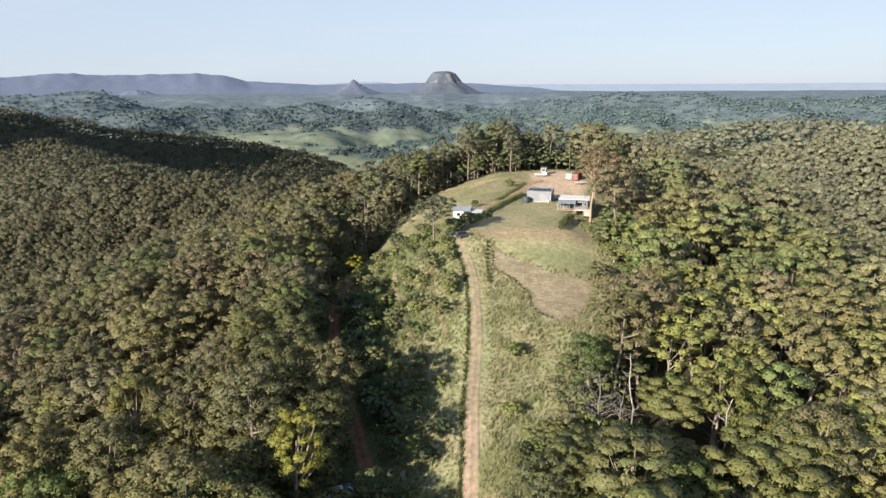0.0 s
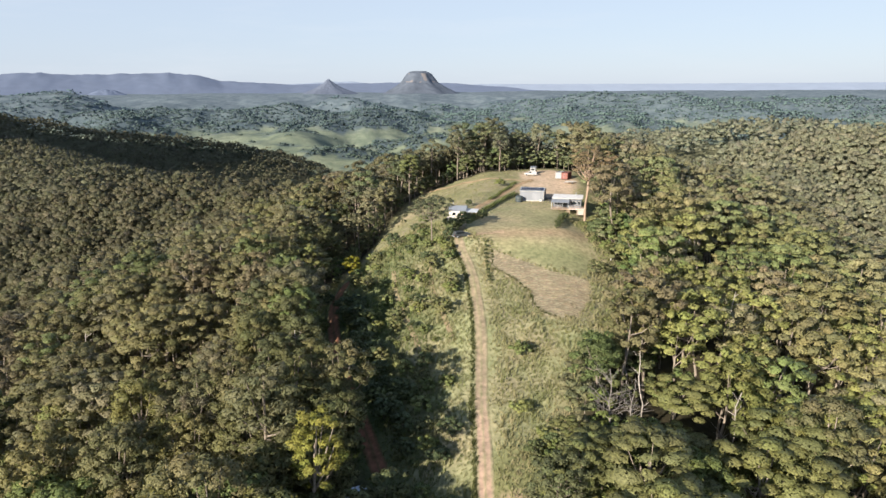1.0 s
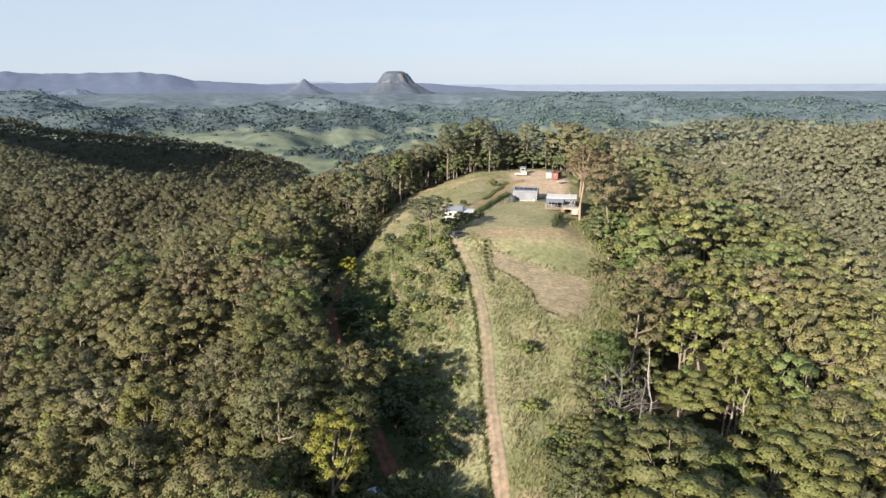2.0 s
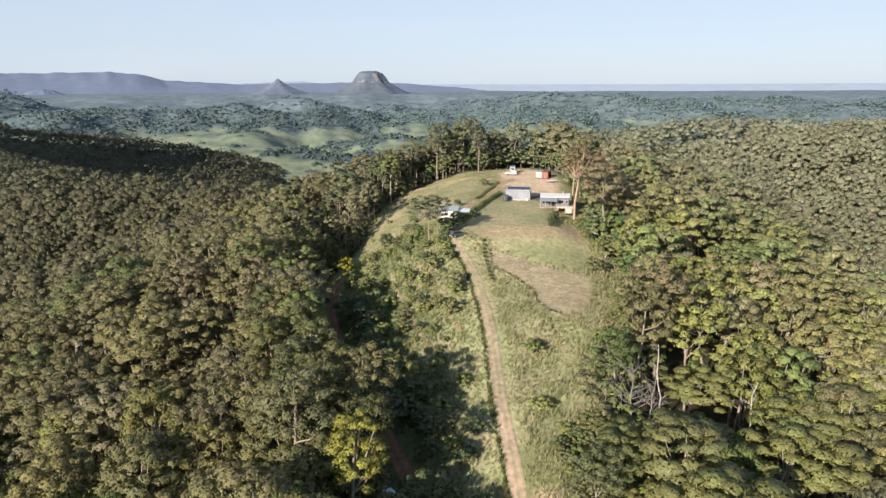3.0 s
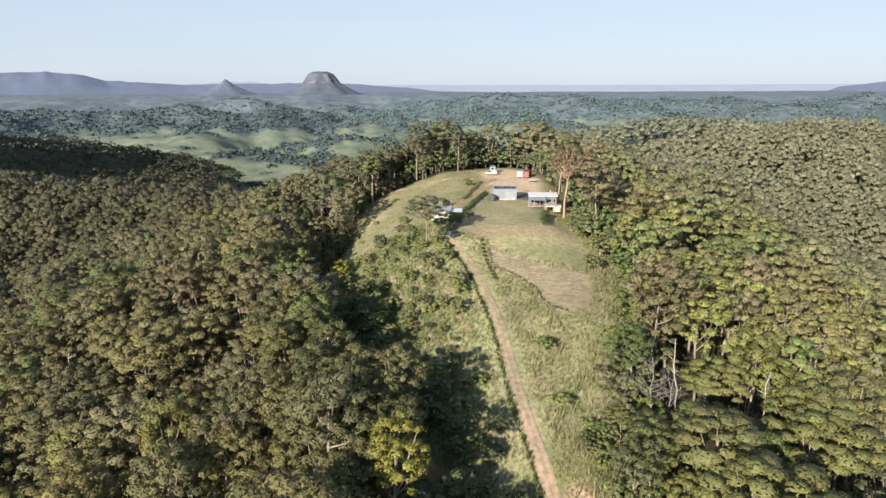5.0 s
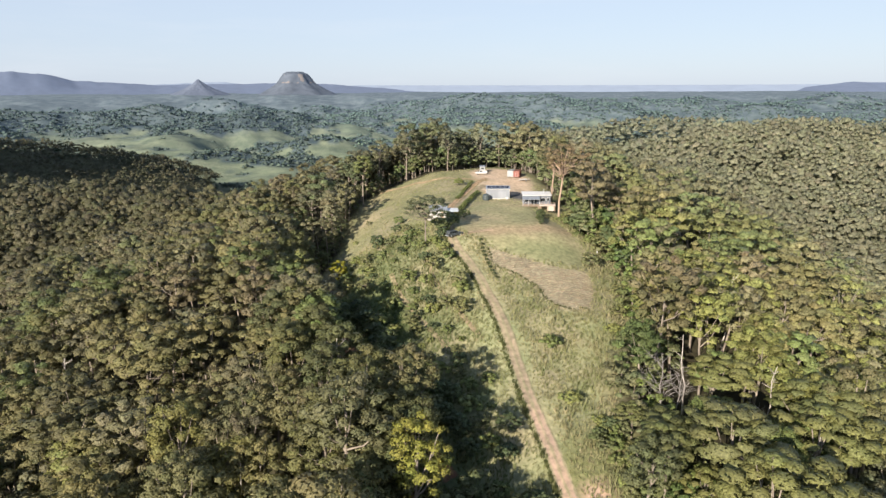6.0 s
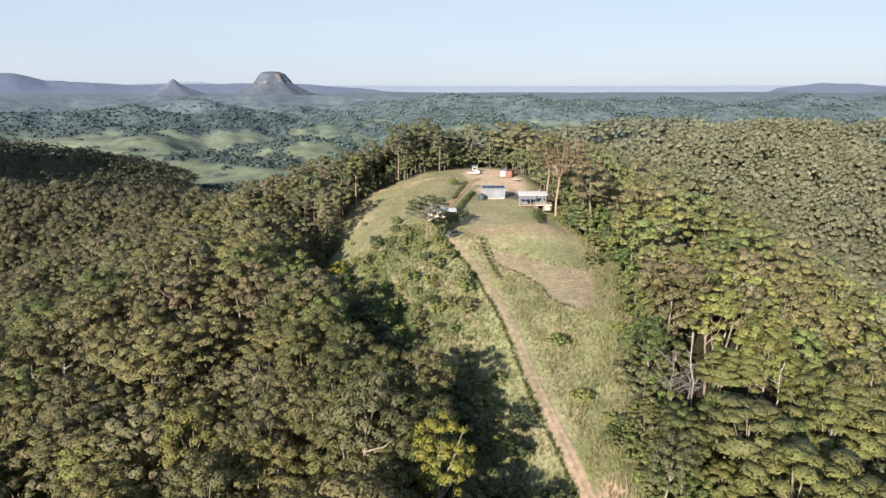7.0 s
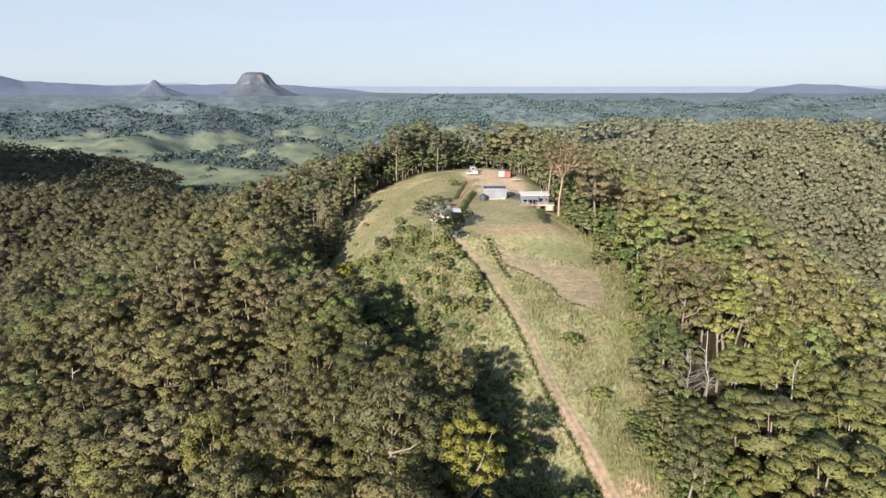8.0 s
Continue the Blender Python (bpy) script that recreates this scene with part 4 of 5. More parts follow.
def dead_tree(label, x, y, tall, spread, limbs, seed, lean, turns, wood=M_DEAD):
    """A bare tree: a bent trunk with forking limbs and twigs, no leaves."""
    rs = np.random.RandomState(seed)
    root = thing("dead_tree", x, y, 0, label, "dead tree", sink=0.3)
    r0 = tall * 0.0125
    spine = [np.array((0, 0, 0.0))]
    for i in range(1, 8):
        spine.append(np.array((lean[0] * (i / 7) ** 1.5 + rs.normal(0, 0.012 * tall), lean[1] * i / 7 + rs.normal(0, 0.012 * tall), tall * i / 7)))
    tv, tf = tube(spine, np.linspace(r0, r0 * 0.25, 8), 8)
    trunk = new("trunk", mesh_from("trunk", tv, tf.ravel(), np.full(len(tf), 4), [wood], smooth=True))
    trunk.parent = root
    for k in range(limbs):
        s = rs.uniform(0.35, 0.97)
        i = min(int(s * 7), 6)
        a = spine[i] * (1 - (s * 7 - i)) + spine[i + 1] * (s * 7 - i)
        w = rs.uniform(0, 6.283)
        out = spread * (1.15 - s * 0.6) * rs.uniform(0.6, 1.0)
        b = a + np.array((math.cos(w) * out, math.sin(w) * out, out * rs.uniform(0.35, 1.0)))
        m1 = a * 0.55 + b * 0.45 + rs.normal(0, 0.08 * out, 3)
        r1 = r0 * (1 - s * 0.6) * 0.5
        tubes = [tube([a, m1, b], [r1, r1 * 0.65, r1 * 0.2], 5)]
        for q in range(turns):
            u = rs.uniform(0.3, 0.95)
            c = a * (1 - u) + b * u
            d = c + np.array((rs.normal(0, 0.35), rs.normal(0, 0.35), abs(rs.normal(0.3, 0.3)))) * out * 0.6
            tubes.append(tube([c, c * 0.5 + d * 0.5 + rs.normal(0, 0.05, 3), d], [r1 * 0.45, r1 * 0.3, r1 * 0.1], 4))
        lv, lf = join_tubes(tubes)
        limb = new("limb", mesh_from("limb", lv, lf.ravel(), np.full(len(lf), 4), [wood], smooth=True))
        limb.parent = root


dead_tree("bare white dead trunk with a few broken limbs", 35.2, 102.4, 18, 2.6, 7, 161, (-1.6, 0.0), 1, M_DEADWHITE)
dead_tree("grey dead tree with a fan of bare twiggy branches", 28.3, 99.2, 15, 5.4, 22, 162, (-0.6, 0.4), 6)
dead_tree("grey dead tree with bare crooked branches among shrubs", 31.2, 98.8, 13, 4.2, 16, 163, (1.0, 0.3), 5)
dead_tree("slim bare grey tree at the forest edge", 35.0, 112, 13, 2.6, 9, 164, (-0.5, 0.2), 3)
for k, (dx0, dy0, h0) in enumerate(((-47, 96, 19), (-30, 118, 20), (-62, 118, 20), (48, 96, 19), (58, 112, 18), (44, 80, 18), (62, 128, 20), (80, 108, 18), (-88, 150, 20))):
    dead_tree("bare pale-limbed tree standing among the green crowns", dx0, dy0, h0, 4.0, 9, 170 + k, (0.8, -0.5), 3, M_DEADWHITE)


# ---- shrubs, hedges, grass ----
shrub_specs = (dict(seed=181, tall=2.6, wide=1.7, clumps=16, leaves=20, leaf=0.2, base=0.05, colour=(0.13, 0.155, 0.055), limbs=2, sides=4, cap=(5, 3)), dict(seed=182, tall=3.2, wide=1.6, clumps=18, leaves=20, leaf=0.2, base=0.08, colour=(0.13, 0.138, 0.062), limbs=3, sides=4, cap=(5, 3)),
               dict(seed=183, tall=2.0, wide=1.8, clumps=16, leaves=20, leaf=0.2, base=0.02, colour=(0.165, 0.185, 0.068), limbs=2, sides=4, cap=(5, 3)), dict(seed=184, tall=3.6, wide=2.0, clumps=20, leaves=22, leaf=0.2, base=0.1, colour=(0.078, 0.098, 0.045), limbs=3, sides=4, cap=(5, 3)))
shrub_labels = ("leafy mid-green shrub in the long grass", "upright dull green shrub on the slope", "low bright green shrub spreading over the grass", "dark green bushy shrub")
shrubs = [tree_source("shrub", shrub_labels[i], "shrub", M_BARK, **shrub_specs[i]) for i in range(4)]
rs_s = np.random.RandomState(185)
sx, sy = scatter(-32, 60, 84, 262, 4.5, 186)
off_track = np.full(len(sx), 99.0)
for line in (HILL_TRACK, GULLY_TRACK, BANK_TRACK, UPPER_TRACK):
    for px0, py0 in along(line, 2.0):
        off_track = np.minimum(off_track, np.hypot(sx - px0, sy - py0))
bare_ground = np.maximum.reduce([inside(sx, sy, p, 3) for p in (LAWN, YARD, SCAR, TERRACE)])
left_bank = (sx < 4) & (sy < 190) & (sx < knots(sy, 84, 2, 130, 0, 165, 6, 190, -4))
chance = np.where(left_bank, 0.95, np.where(sy > 195, 0.05, 0.035)) + 0.75 * (inside(sx, sy, CLEARING, 14) < 0.72) * (sy < 200)
keep = (inside(sx, sy, CLEARING, 1) > 0.5) & (off_track > 2.6) & (bare_ground < 0.1) & (np.hypot(sx - 9.5, sy - 194) > 8.5) & (np.hypot(sx - 44, sy - 204) > 9) & (np.hypot(sx - 10, sy - 86) > 4) & (rs_s.uniform(size=len(sx)) < chance)
for x, y in zip(sx[keep], sy[keep]):
    plant(shrubs[(0, 1, 2, 2, 0, 1, 3)[rs_s.randint(7)]], x, y, rs_s.uniform(0.5, 1.45), rs_s.uniform(0, 360), "shrubs on the slope")
for x, y, s in ((34.6, 177.5, 0.55), (35.5, 180.3, 0.62), (36.5, 183.2, 0.7), (37.5, 186.0, 0.75), (38.5, 188.8, 0.8), (39.5, 191.3, 0.8)):
    plant(shrubs[3], x, y, s * 0.85, x * 70, "hedge beside the house path")
for x, y in along([(13.2, 168), (12.6, 162), (12.4, 155), (12.8, 150)], 1.7):
    plant(shrubs[3], x, y, 0.3, x * 400, "hedge above the mown slope")
for x, y in along([(9.5, 183), (13.5, 195), (18.5, 206.5), (24, 218), (30, 230)], 2.0):
    plant(shrubs[0], x, y, 0.62, y * 33, "hedge along the bank")
for x, y in along([(20, 221), (27, 236), (33, 248)], 2.2):
    plant(shrubs[0], x, y, 0.5, y * 33, "hedge along the bank")
for x, y, s in ((5.0, 175.5, 1.2), (6.8, 177.2, 1.25), (3.8, 177.8, 1.1), (8.6, 187.6, 0.9), (14, 188.5, 0.8), (3.2, 172.2, 1.0)):
    plant(shrubs[3], x, y, s, x * 90, "bushes by the cottage")
for k in range(46):
    x, y = rs_s.uniform(45.5, 60), rs_s.uniform(160, 194)
    if x > knots(y, 160, 49, 172, 45.5, 184, 45.5, 194, 50):
        plant(shrubs[(0, 3, 1, 0)[k % 4]], x, y, rs_s.uniform(1.0, 2.3), k * 77, "bushes beside the lawn")
wx, wy = scatter(-24, -6, 97, 158, 3.5, 187)
off_red = np.full(len(wx), 99.0)
for px0, py0 in along(GULLY_TRACK, 2.0):
    off_red = np.minimum(off_red, np.hypot(wx - px0, wy - py0))
for x, y in zip(wx, wy):
    right_end = float(knots(y, 97, -6, 118, -9, 135, -15, 158, -21))
    if off_red[(wx == x) & (wy == y)][0] > 3.2 and x < right_end and inside(np.float64(x), np.float64(y), CLEARING, 1) > 0.5:
        plant(shrubs[3], x, y, rs_s.uniform(0.8, 1.35), rs_s.uniform(0, 360), "dark bushes in the gully")
for k in range(16):
    plant(shrubs[(0, 2, 1, 2)[k % 4]], 14.5 + 0.22 * k + rs_s.uniform(-1.5, 2.5), 81 + 1.15 * k, rs_s.uniform(0.6, 1.2), k * 50, "shrubs on the slope")
for s in shrubs + sources:
    uproot(s)


def grass_field():
    """Long grass on the slopes: tufts of narrow blades, green to straw, thinning towards mown and bare ground."""
    rs = np.random.RandomState(191)
    x, y = scatter(-33, 58, 78, 285, 0.74, 192)
    off = np.full(len(x), 99.0)
    for line in (HILL_TRACK, GULLY_TRACK, BANK_TRACK, UPPER_TRACK):
        for px0, py0 in along(line, 1.0):
            off = np.minimum(off, np.hypot(x - px0, y - py0))
    bare = np.maximum.reduce([inside(x, y, p, 2) for p in (LAWN, YARD, TERRACE)])
    scar = inside(x, y, SCAR, 1)
    patch = 0.5 + 0.5 * waves(x, y, 17, 193) + 0.3 * waves(x, y, 6, 194)
    keep = (inside(x, y, CLEARING, 4) > 0.2) & (off > 1.5) & (rs.uniform(size=len(x)) > bare) & (rs.uniform(size=len(x)) > scar * 0.9) & (rs.uniform(size=len(x)) < np.where(y > 200, 0.35, 0.95))
    x, y, patch, scar, off = x[keep], y[keep], patch[keep], scar[keep], off[keep]
    # greener growth to the left; in the gully also darkened to carry its shade
    lush_shade = np.maximum(np.clip((-6 - x) / 7, 0, 1) * np.clip((175 - y) / 20, 0, 1) * 0.9, np.clip((3 - x) / 6, 0, 1) * np.clip((196 - y) / 14, 0, 1) * 0.5)
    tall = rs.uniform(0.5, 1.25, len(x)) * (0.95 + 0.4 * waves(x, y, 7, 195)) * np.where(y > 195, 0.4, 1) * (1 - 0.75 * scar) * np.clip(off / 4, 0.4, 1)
    green = np.array((0.205, 0.222, 0.112)) * (1 - lush_shade[:, None]) + np.array((0.07, 0.10, 0.036)) * lush_shade[:, None]
    m = np.clip(patch * 0.7 - 0.5 * lush_shade + rs.normal(0, 0.2, len(x)) + scar * 0.6, 0, 1)[:, None]
    col = green * (1 - m) + np.array((0.33, 0.29, 0.195)) * m
    # dense edging of darker tufts: along one side of the track and one edge of the slashed patch
    edge = []
    for line, sides in ((HILL_TRACK[1:11], (1.65, 1.9)), (SCAR[0:7], (0.0,))):
        c = along(line, 0.3)
        t = np.gradient(c, axis=0)
        t /= np.hypot(*t.T)[:, None]
        for side in sides:
            edge.append(np.stack([c[:, 0] - t[:, 1] * side, c[:, 1] + t[:, 0] * side], 1) + rs.normal(0, 0.14, c.shape))
    edge = np.concatenate(edge)
    broken = rs.uniform(size=len(edge)) < 0.72 + 0.35 * waves(edge[:, 0], edge[:, 1], 16, 196)
    edge = edge[broken]
    x, y = np.concatenate([x, edge[:, 0]]), np.concatenate([y, edge[:, 1]])
    tall = np.concatenate([tall, rs.uniform(0.5, 1.15, len(edge)) * (0.85 + 0.3 * waves(edge[:, 0], edge[:, 1], 9, 197))])
    col = np.concatenate([col, np.array((0.085, 0.095, 0.04)) * rs.uniform(0.8, 1.3, (len(edge), 1))])
    n, k = len(x), 6
    z = height(x, y)
    a = rs.normal(1.0, 1.5, (n, k))     # blades bend mostly one way, with the wind up the slope
    lean = rs.uniform(0.15, 0.6, (n, k)) * tall[:, None]
    foot = np.stack([x[:, None] + rs.normal(0, 0.16, (n, k)), y[:, None] + rs.normal(0, 0.16, (n, k)), np.repeat(z[:, None] - 0.1, k, 1)], -1)
    tip = foot + np.stack([np.cos(a) * lean, np.sin(a) * lean, tall[:, None] * rs.uniform(0.7, 1.1, (n, k))], -1)
    turn = rs.uniform(0, 3.1416, (n, k))
    side = np.stack([np.cos(turn), np.sin(turn), 0 * a], -1) * rs.uniform(0.08, 0.17, (n, k))[..., None]
    v = np.stack([foot - side, foot + side, tip], 2).reshape(-1, 3)
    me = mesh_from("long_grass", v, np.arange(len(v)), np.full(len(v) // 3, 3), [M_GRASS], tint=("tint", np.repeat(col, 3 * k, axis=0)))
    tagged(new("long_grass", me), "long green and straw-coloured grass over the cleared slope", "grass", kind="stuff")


def slashed_patch():
    """Cut cane grass lying in rows that follow the slope: straw, stubble and bare earth between."""
    rs = np.random.RandomState(198)
    n = 7500
    x, y = rs.uniform(12, 39, n), rs.uniform(133, 167, n)
    row = y + 0.22 * (x - 24) + 0.02 * (x - 26) ** 2 + 0.7 * waves(x, y, 15, 199)
    y = y + (np.round(row / 1.15) * 1.15 - row) * rs.uniform(0.1, 0.8, n)     # stalks gather in windrows
    keep = inside(x, y, SCAR, 1.2) > 0.4
    x, y = x[keep], y[keep]
    n = len(x)
    half = rs.uniform(0.25, 0.85, n)
    a = -0.22 - 0.04 * (x - 26) + rs.normal(0, 0.38, n)
    w = rs.uniform(0.05, 0.13, n)
    verts, rise = [], rs.uniform(0.03, 0.14, n)
    for s, q in ((-1, -1), (1, -1), (1, 1), (-1, 1)):
        px0, py0 = x + s * half * np.cos(a) - q * w * np.sin(a), y + s * half * np.sin(a) + q * w * np.cos(a)
        verts.append(np.stack([px0, py0, height(px0, py0) + rise + 0.06 * s], -1))
    v = np.stack(verts, 1).reshape(-1, 3)
    col = np.array((0.48, 0.39, 0.29)) * rs.uniform(0.65, 1.2, (n, 1)) * (1 - rs.uniform(0, 0.25, (n, 1)) * np.array((0.4, 0.1, 0.3)))
    me = mesh_from("cut_grass", v, np.arange(len(v)), np.full(n, 4), [M_GRASS], tint=("tint", np.repeat(col, 4, axis=0)))
    tagged(new("cut_grass", me), "pale slashed cane grass lying in rows on the slope", "cut grass", kind="stuff")


slashed_patch()
grass_field()


# ---- buildings ----
def gable_roof(parent, half_x, half_y, eave, rise, over, mat, label=""):
    """Two pitched sheets that meet at a ridge along x, with a ridge cap."""
    for s in (-1, 1):
        slab("roof_sheet", [(-half_x - over, s * (half_y + over), eave), (half_x + over, s * (half_y + over), eave), (half_x + over, 0, eave + rise), (-half_x - over, 0, eave + rise)], 0.08, mat, parent, label)
    box("ridge_cap", (0, 0, eave + rise + 0.03), (2 * (half_x + over), 0.3, 0.06), mat, parent, 0.02)


def window(parent, x, y, z, w, h, facing="y"):
    """A framed pane standing a little proud of the wall."""
    size = (w, 0.08, h) if facing == "y" else (0.08, w, h)
    frame_ob = box("window", (x, y, z), size, M_WHITE, parent, 0.01, "white window frame")
    d = (0, -0.045, 0) if facing == "y" else (-0.045, 0, 0)
    box("pane", (x + d[0], y + d[1], z), (w - 0.16, 0.02, h - 0.16) if facing == "y" else (0.02, w - 0.16, h - 0.16), M_GLASS, frame_ob, 0.0, "dark glass")
    return frame_ob


def shed():
    w, d, wall = 4.15, 3.3, 3.3
    root = thing("shed", 35.1, 221.4, -17, "pale grey steel farm shed with solar panels on its roof", "shed", z=1.05)
    box("slab", (0, 0, 0.0), (2 * w + 0.3, 2 * d + 0.3, 0.5), M_CONC, root, 0.03)
    for s, n in ((-1, "front"), (1, "back")):
        box("wall", (0, s * d, wall / 2 + 0.2), (2 * w, 0.1, wall), M_STEEL, root, 0.0)
    for s in (-1, 1):
        m = pose(s * w, 0, 0.25, 0, 0, 90)
        bm = bmesh.new()
        pts = [(-d, 0), (d, 0), (d, wall), (0, wall + 0.75), (-d, wall)]
        a = [bm.verts.new(m @ Vector((x, -0.05, z))) for x, z in pts]
        b = [bm.verts.new(m @ Vector((x, 0.05, z))) for x, z in pts]
        bm.faces.new(a)
        bm.faces.new(b[::-1])
        for i in range(5):
            bm.faces.new((a[(i + 1) % 5], a[i], b[i], b[(i + 1) % 5]))
        bmesh.ops.recalc_face_normals(bm, faces=bm.faces)
        part("gable_wall", bm, M_STEEL, root)
    gable_roof(root, w, d, wall + 0.22, 0.8, 0.18, M_ROOF_G)
    tilt = math.atan2(0.8, d + 0.18)
    for i in range(5):
        m = Matrix.Translation((-3.1 + i * 1.55, -1.72, wall + 0.22 + 0.8 * (1 - 1.72 / 3.48) + 0.12)) @ Matrix.Rotation(tilt, 4, "X")
        p = box("solar_panel", (0, 0, 0), (1.46, 2.3, 0.05), M_TRIM, root, 0.01, "framed dark solar panel", m=m)
        for sx0 in (-0.36, 0.36):
            box("cells", (sx0, 0, 0.032), (0.68, 2.18, 0.012), M_PANEL, p, 0.0, m=m)
    box("roller_door", (1.5, -d - 0.06, 1.45), (2.8, 0.06, 2.5), M_ROOF_L2, root, 0.01, "pale grey ribbed roller door")
    box("door", (-2.6, -d - 0.06, 1.25), (0.9, 0.05, 2.05), M_STEEL, root, 0.01)
    box("gutter", (0, -d - 0.24, wall + 0.2), (2 * w + 0.4, 0.14, 0.12), M_WHITE, root, 0.03)
    for s in (-1, 1):
        box("downpipe", (s * (w - 0.1), -d - 0.1, wall / 2 + 0.2), (0.09, 0.09, wall), M_WHITE, root, 0.02)
    box("pump_box", (3.2, -d - 0.75, 0.45), (0.9, 0.6, 0.7), M_WHITE, root, 0.04, "white pump box")


def water_tank(x, y, r, h, label, mat):
    root = thing("water_tank", x, y, 0, label, "water tank", sink=0.05)
    bm = bmesh.new()
    n = 28
    rings = [(r, 0), (r, h * 0.25), (r * 1.02, h * 0.27), (r, h * 0.29), (r, h * 0.6), (r * 1.02, h * 0.62), (r, h * 0.64), (r, h), (r * 0.6, h + 0.22), (0.25, h + 0.32)]
    rows = [[bm.verts.new((q * math.cos(a * 6.2832 / n), q * math.sin(a * 6.2832 / n), z)) for a in range(n)] for q, z in rings]
    for a, b in zip(rows, rows[1:]):
        for i in range(n):
            bm.faces.new((a[i], a[(i + 1) % n], b[(i + 1) % n], b[i]))
    bm.faces.new(rows[-1])
    part("tank_shell", bm, mat, root, smooth=True)
    cylinder("lid", (0, 0, h + 0.36), 0.28, 0.1, "z", M_TYRE, root)
    cylinder("outlet_pipe", (r + 0.15, 0, 0.25), 0.05, 0.4, "x", M_TRIM, root)


def house():
    root = thing("house", 43.3, 204.0, -16.5, "low dark-clad house with a white steel roof and verandah", "house", z=0.9)
    box("floor_slab", (0, 2.8, 0.1), (9.3, 6.2, 0.5), M_TIMBER, root, 0.02)
    box("wall", (0, 0, 1.75), (9.0, 0.14, 2.9), M_DARKWALL, root, 0.0)
    box("wall", (0, 5.6, 1.9), (9.0, 0.14, 3.1), M_DARKWALL, root, 0.0)
    for s in (-1, 1):
        box("wall", (s * 4.5, 2.8, 1.85), (0.14, 5.74, 3.0), M_DARKWALL, root, 0.0)
    slab("roof", [(-4.9, -0.5, 3.42), (4.9, -0.5, 3.42), (4.9, 6.0, 3.75), (-4.9, 6.0, 3.75)], 0.12, M_ROOF_W, root, "white steel roof")
    box("fascia", (0, -0.54, 3.34), (9.8, 0.05, 0.2), M_WHITE, root, 0.01)
    slab("verandah_roof", [(-4.9, -3.1, 2.45), (0.8, -3.1, 2.45), (0.8, -0.1, 3.2), (-4.9, -0.1, 3.2)], 0.08, M_ROOF_G, root, "blue-grey steel verandah roof")
    box("verandah_floor", (-2.05, -1.55, 0.22), (5.7, 3.0, 0.2), M_TIMBER, root, 0.02)
    for i in range(4):
        box("post", (-4.75 + i * 1.8, -2.95, 1.35), (0.12, 0.12, 2.1), M_TRIM, root, 0.01)
    for zz in (0.75, 1.15):
        box("rail", (-3.2, -2.95, zz), (3.4, 0.06, 0.07), M_TIMBER, root, 0.01)
    window(root, -3.2, -0.09, 1.75, 1.9, 1.4)
    box("door", (-0.9, -0.09, 1.4), (1.7, 0.06, 2.1), M_GLASS, root, 0.01, "dark glass sliding door")
    window(root, 2.0, -0.09, 1.9, 1.8, 1.2)
    window(root, 3.8, -0.09, 1.9, 0.8, 1.2)
    window(root, -4.59, 2.6, 1.9, 1.6, 1.1, "x")
    box("deck_floor", (3.4, -1.9, 0.42), (5.2, 3.5, 0.16), M_DECK, root, 0.03, "pale sun-bleached deck")
    for x in (1.1, 3.4, 5.7):
        box("deck_post", (x, -3.45, -0.55), (0.14, 0.14, 1.9), M_TIMBER, root, 0.01)
        box("baluster", (x, -3.5, 0.95), (0.08, 0.08, 0.95), M_TIMBER, root, 0.01)
    box("deck_rail", (3.4, -3.5, 1.42), (5.0, 0.09, 0.07), M_TIMBER, root, 0.01)
    box("store_wall", (4.4, -2.2, -0.55), (2.2, 1.9, 1.7), M_CREAM, root, 0.03, "cream store under the deck")
    for i in range(5):
        box("step", (0.75 - 0.02 * i, -3.1 - 0.28 * i, 0.28 - 0.17 * i), (1.1, 0.3, 0.08), M_TIMBER, root, 0.01)
    cylinder("flue", (2.6, 3.6, 4.2), 0.12, 1.2, "z", M_TRIM, root)


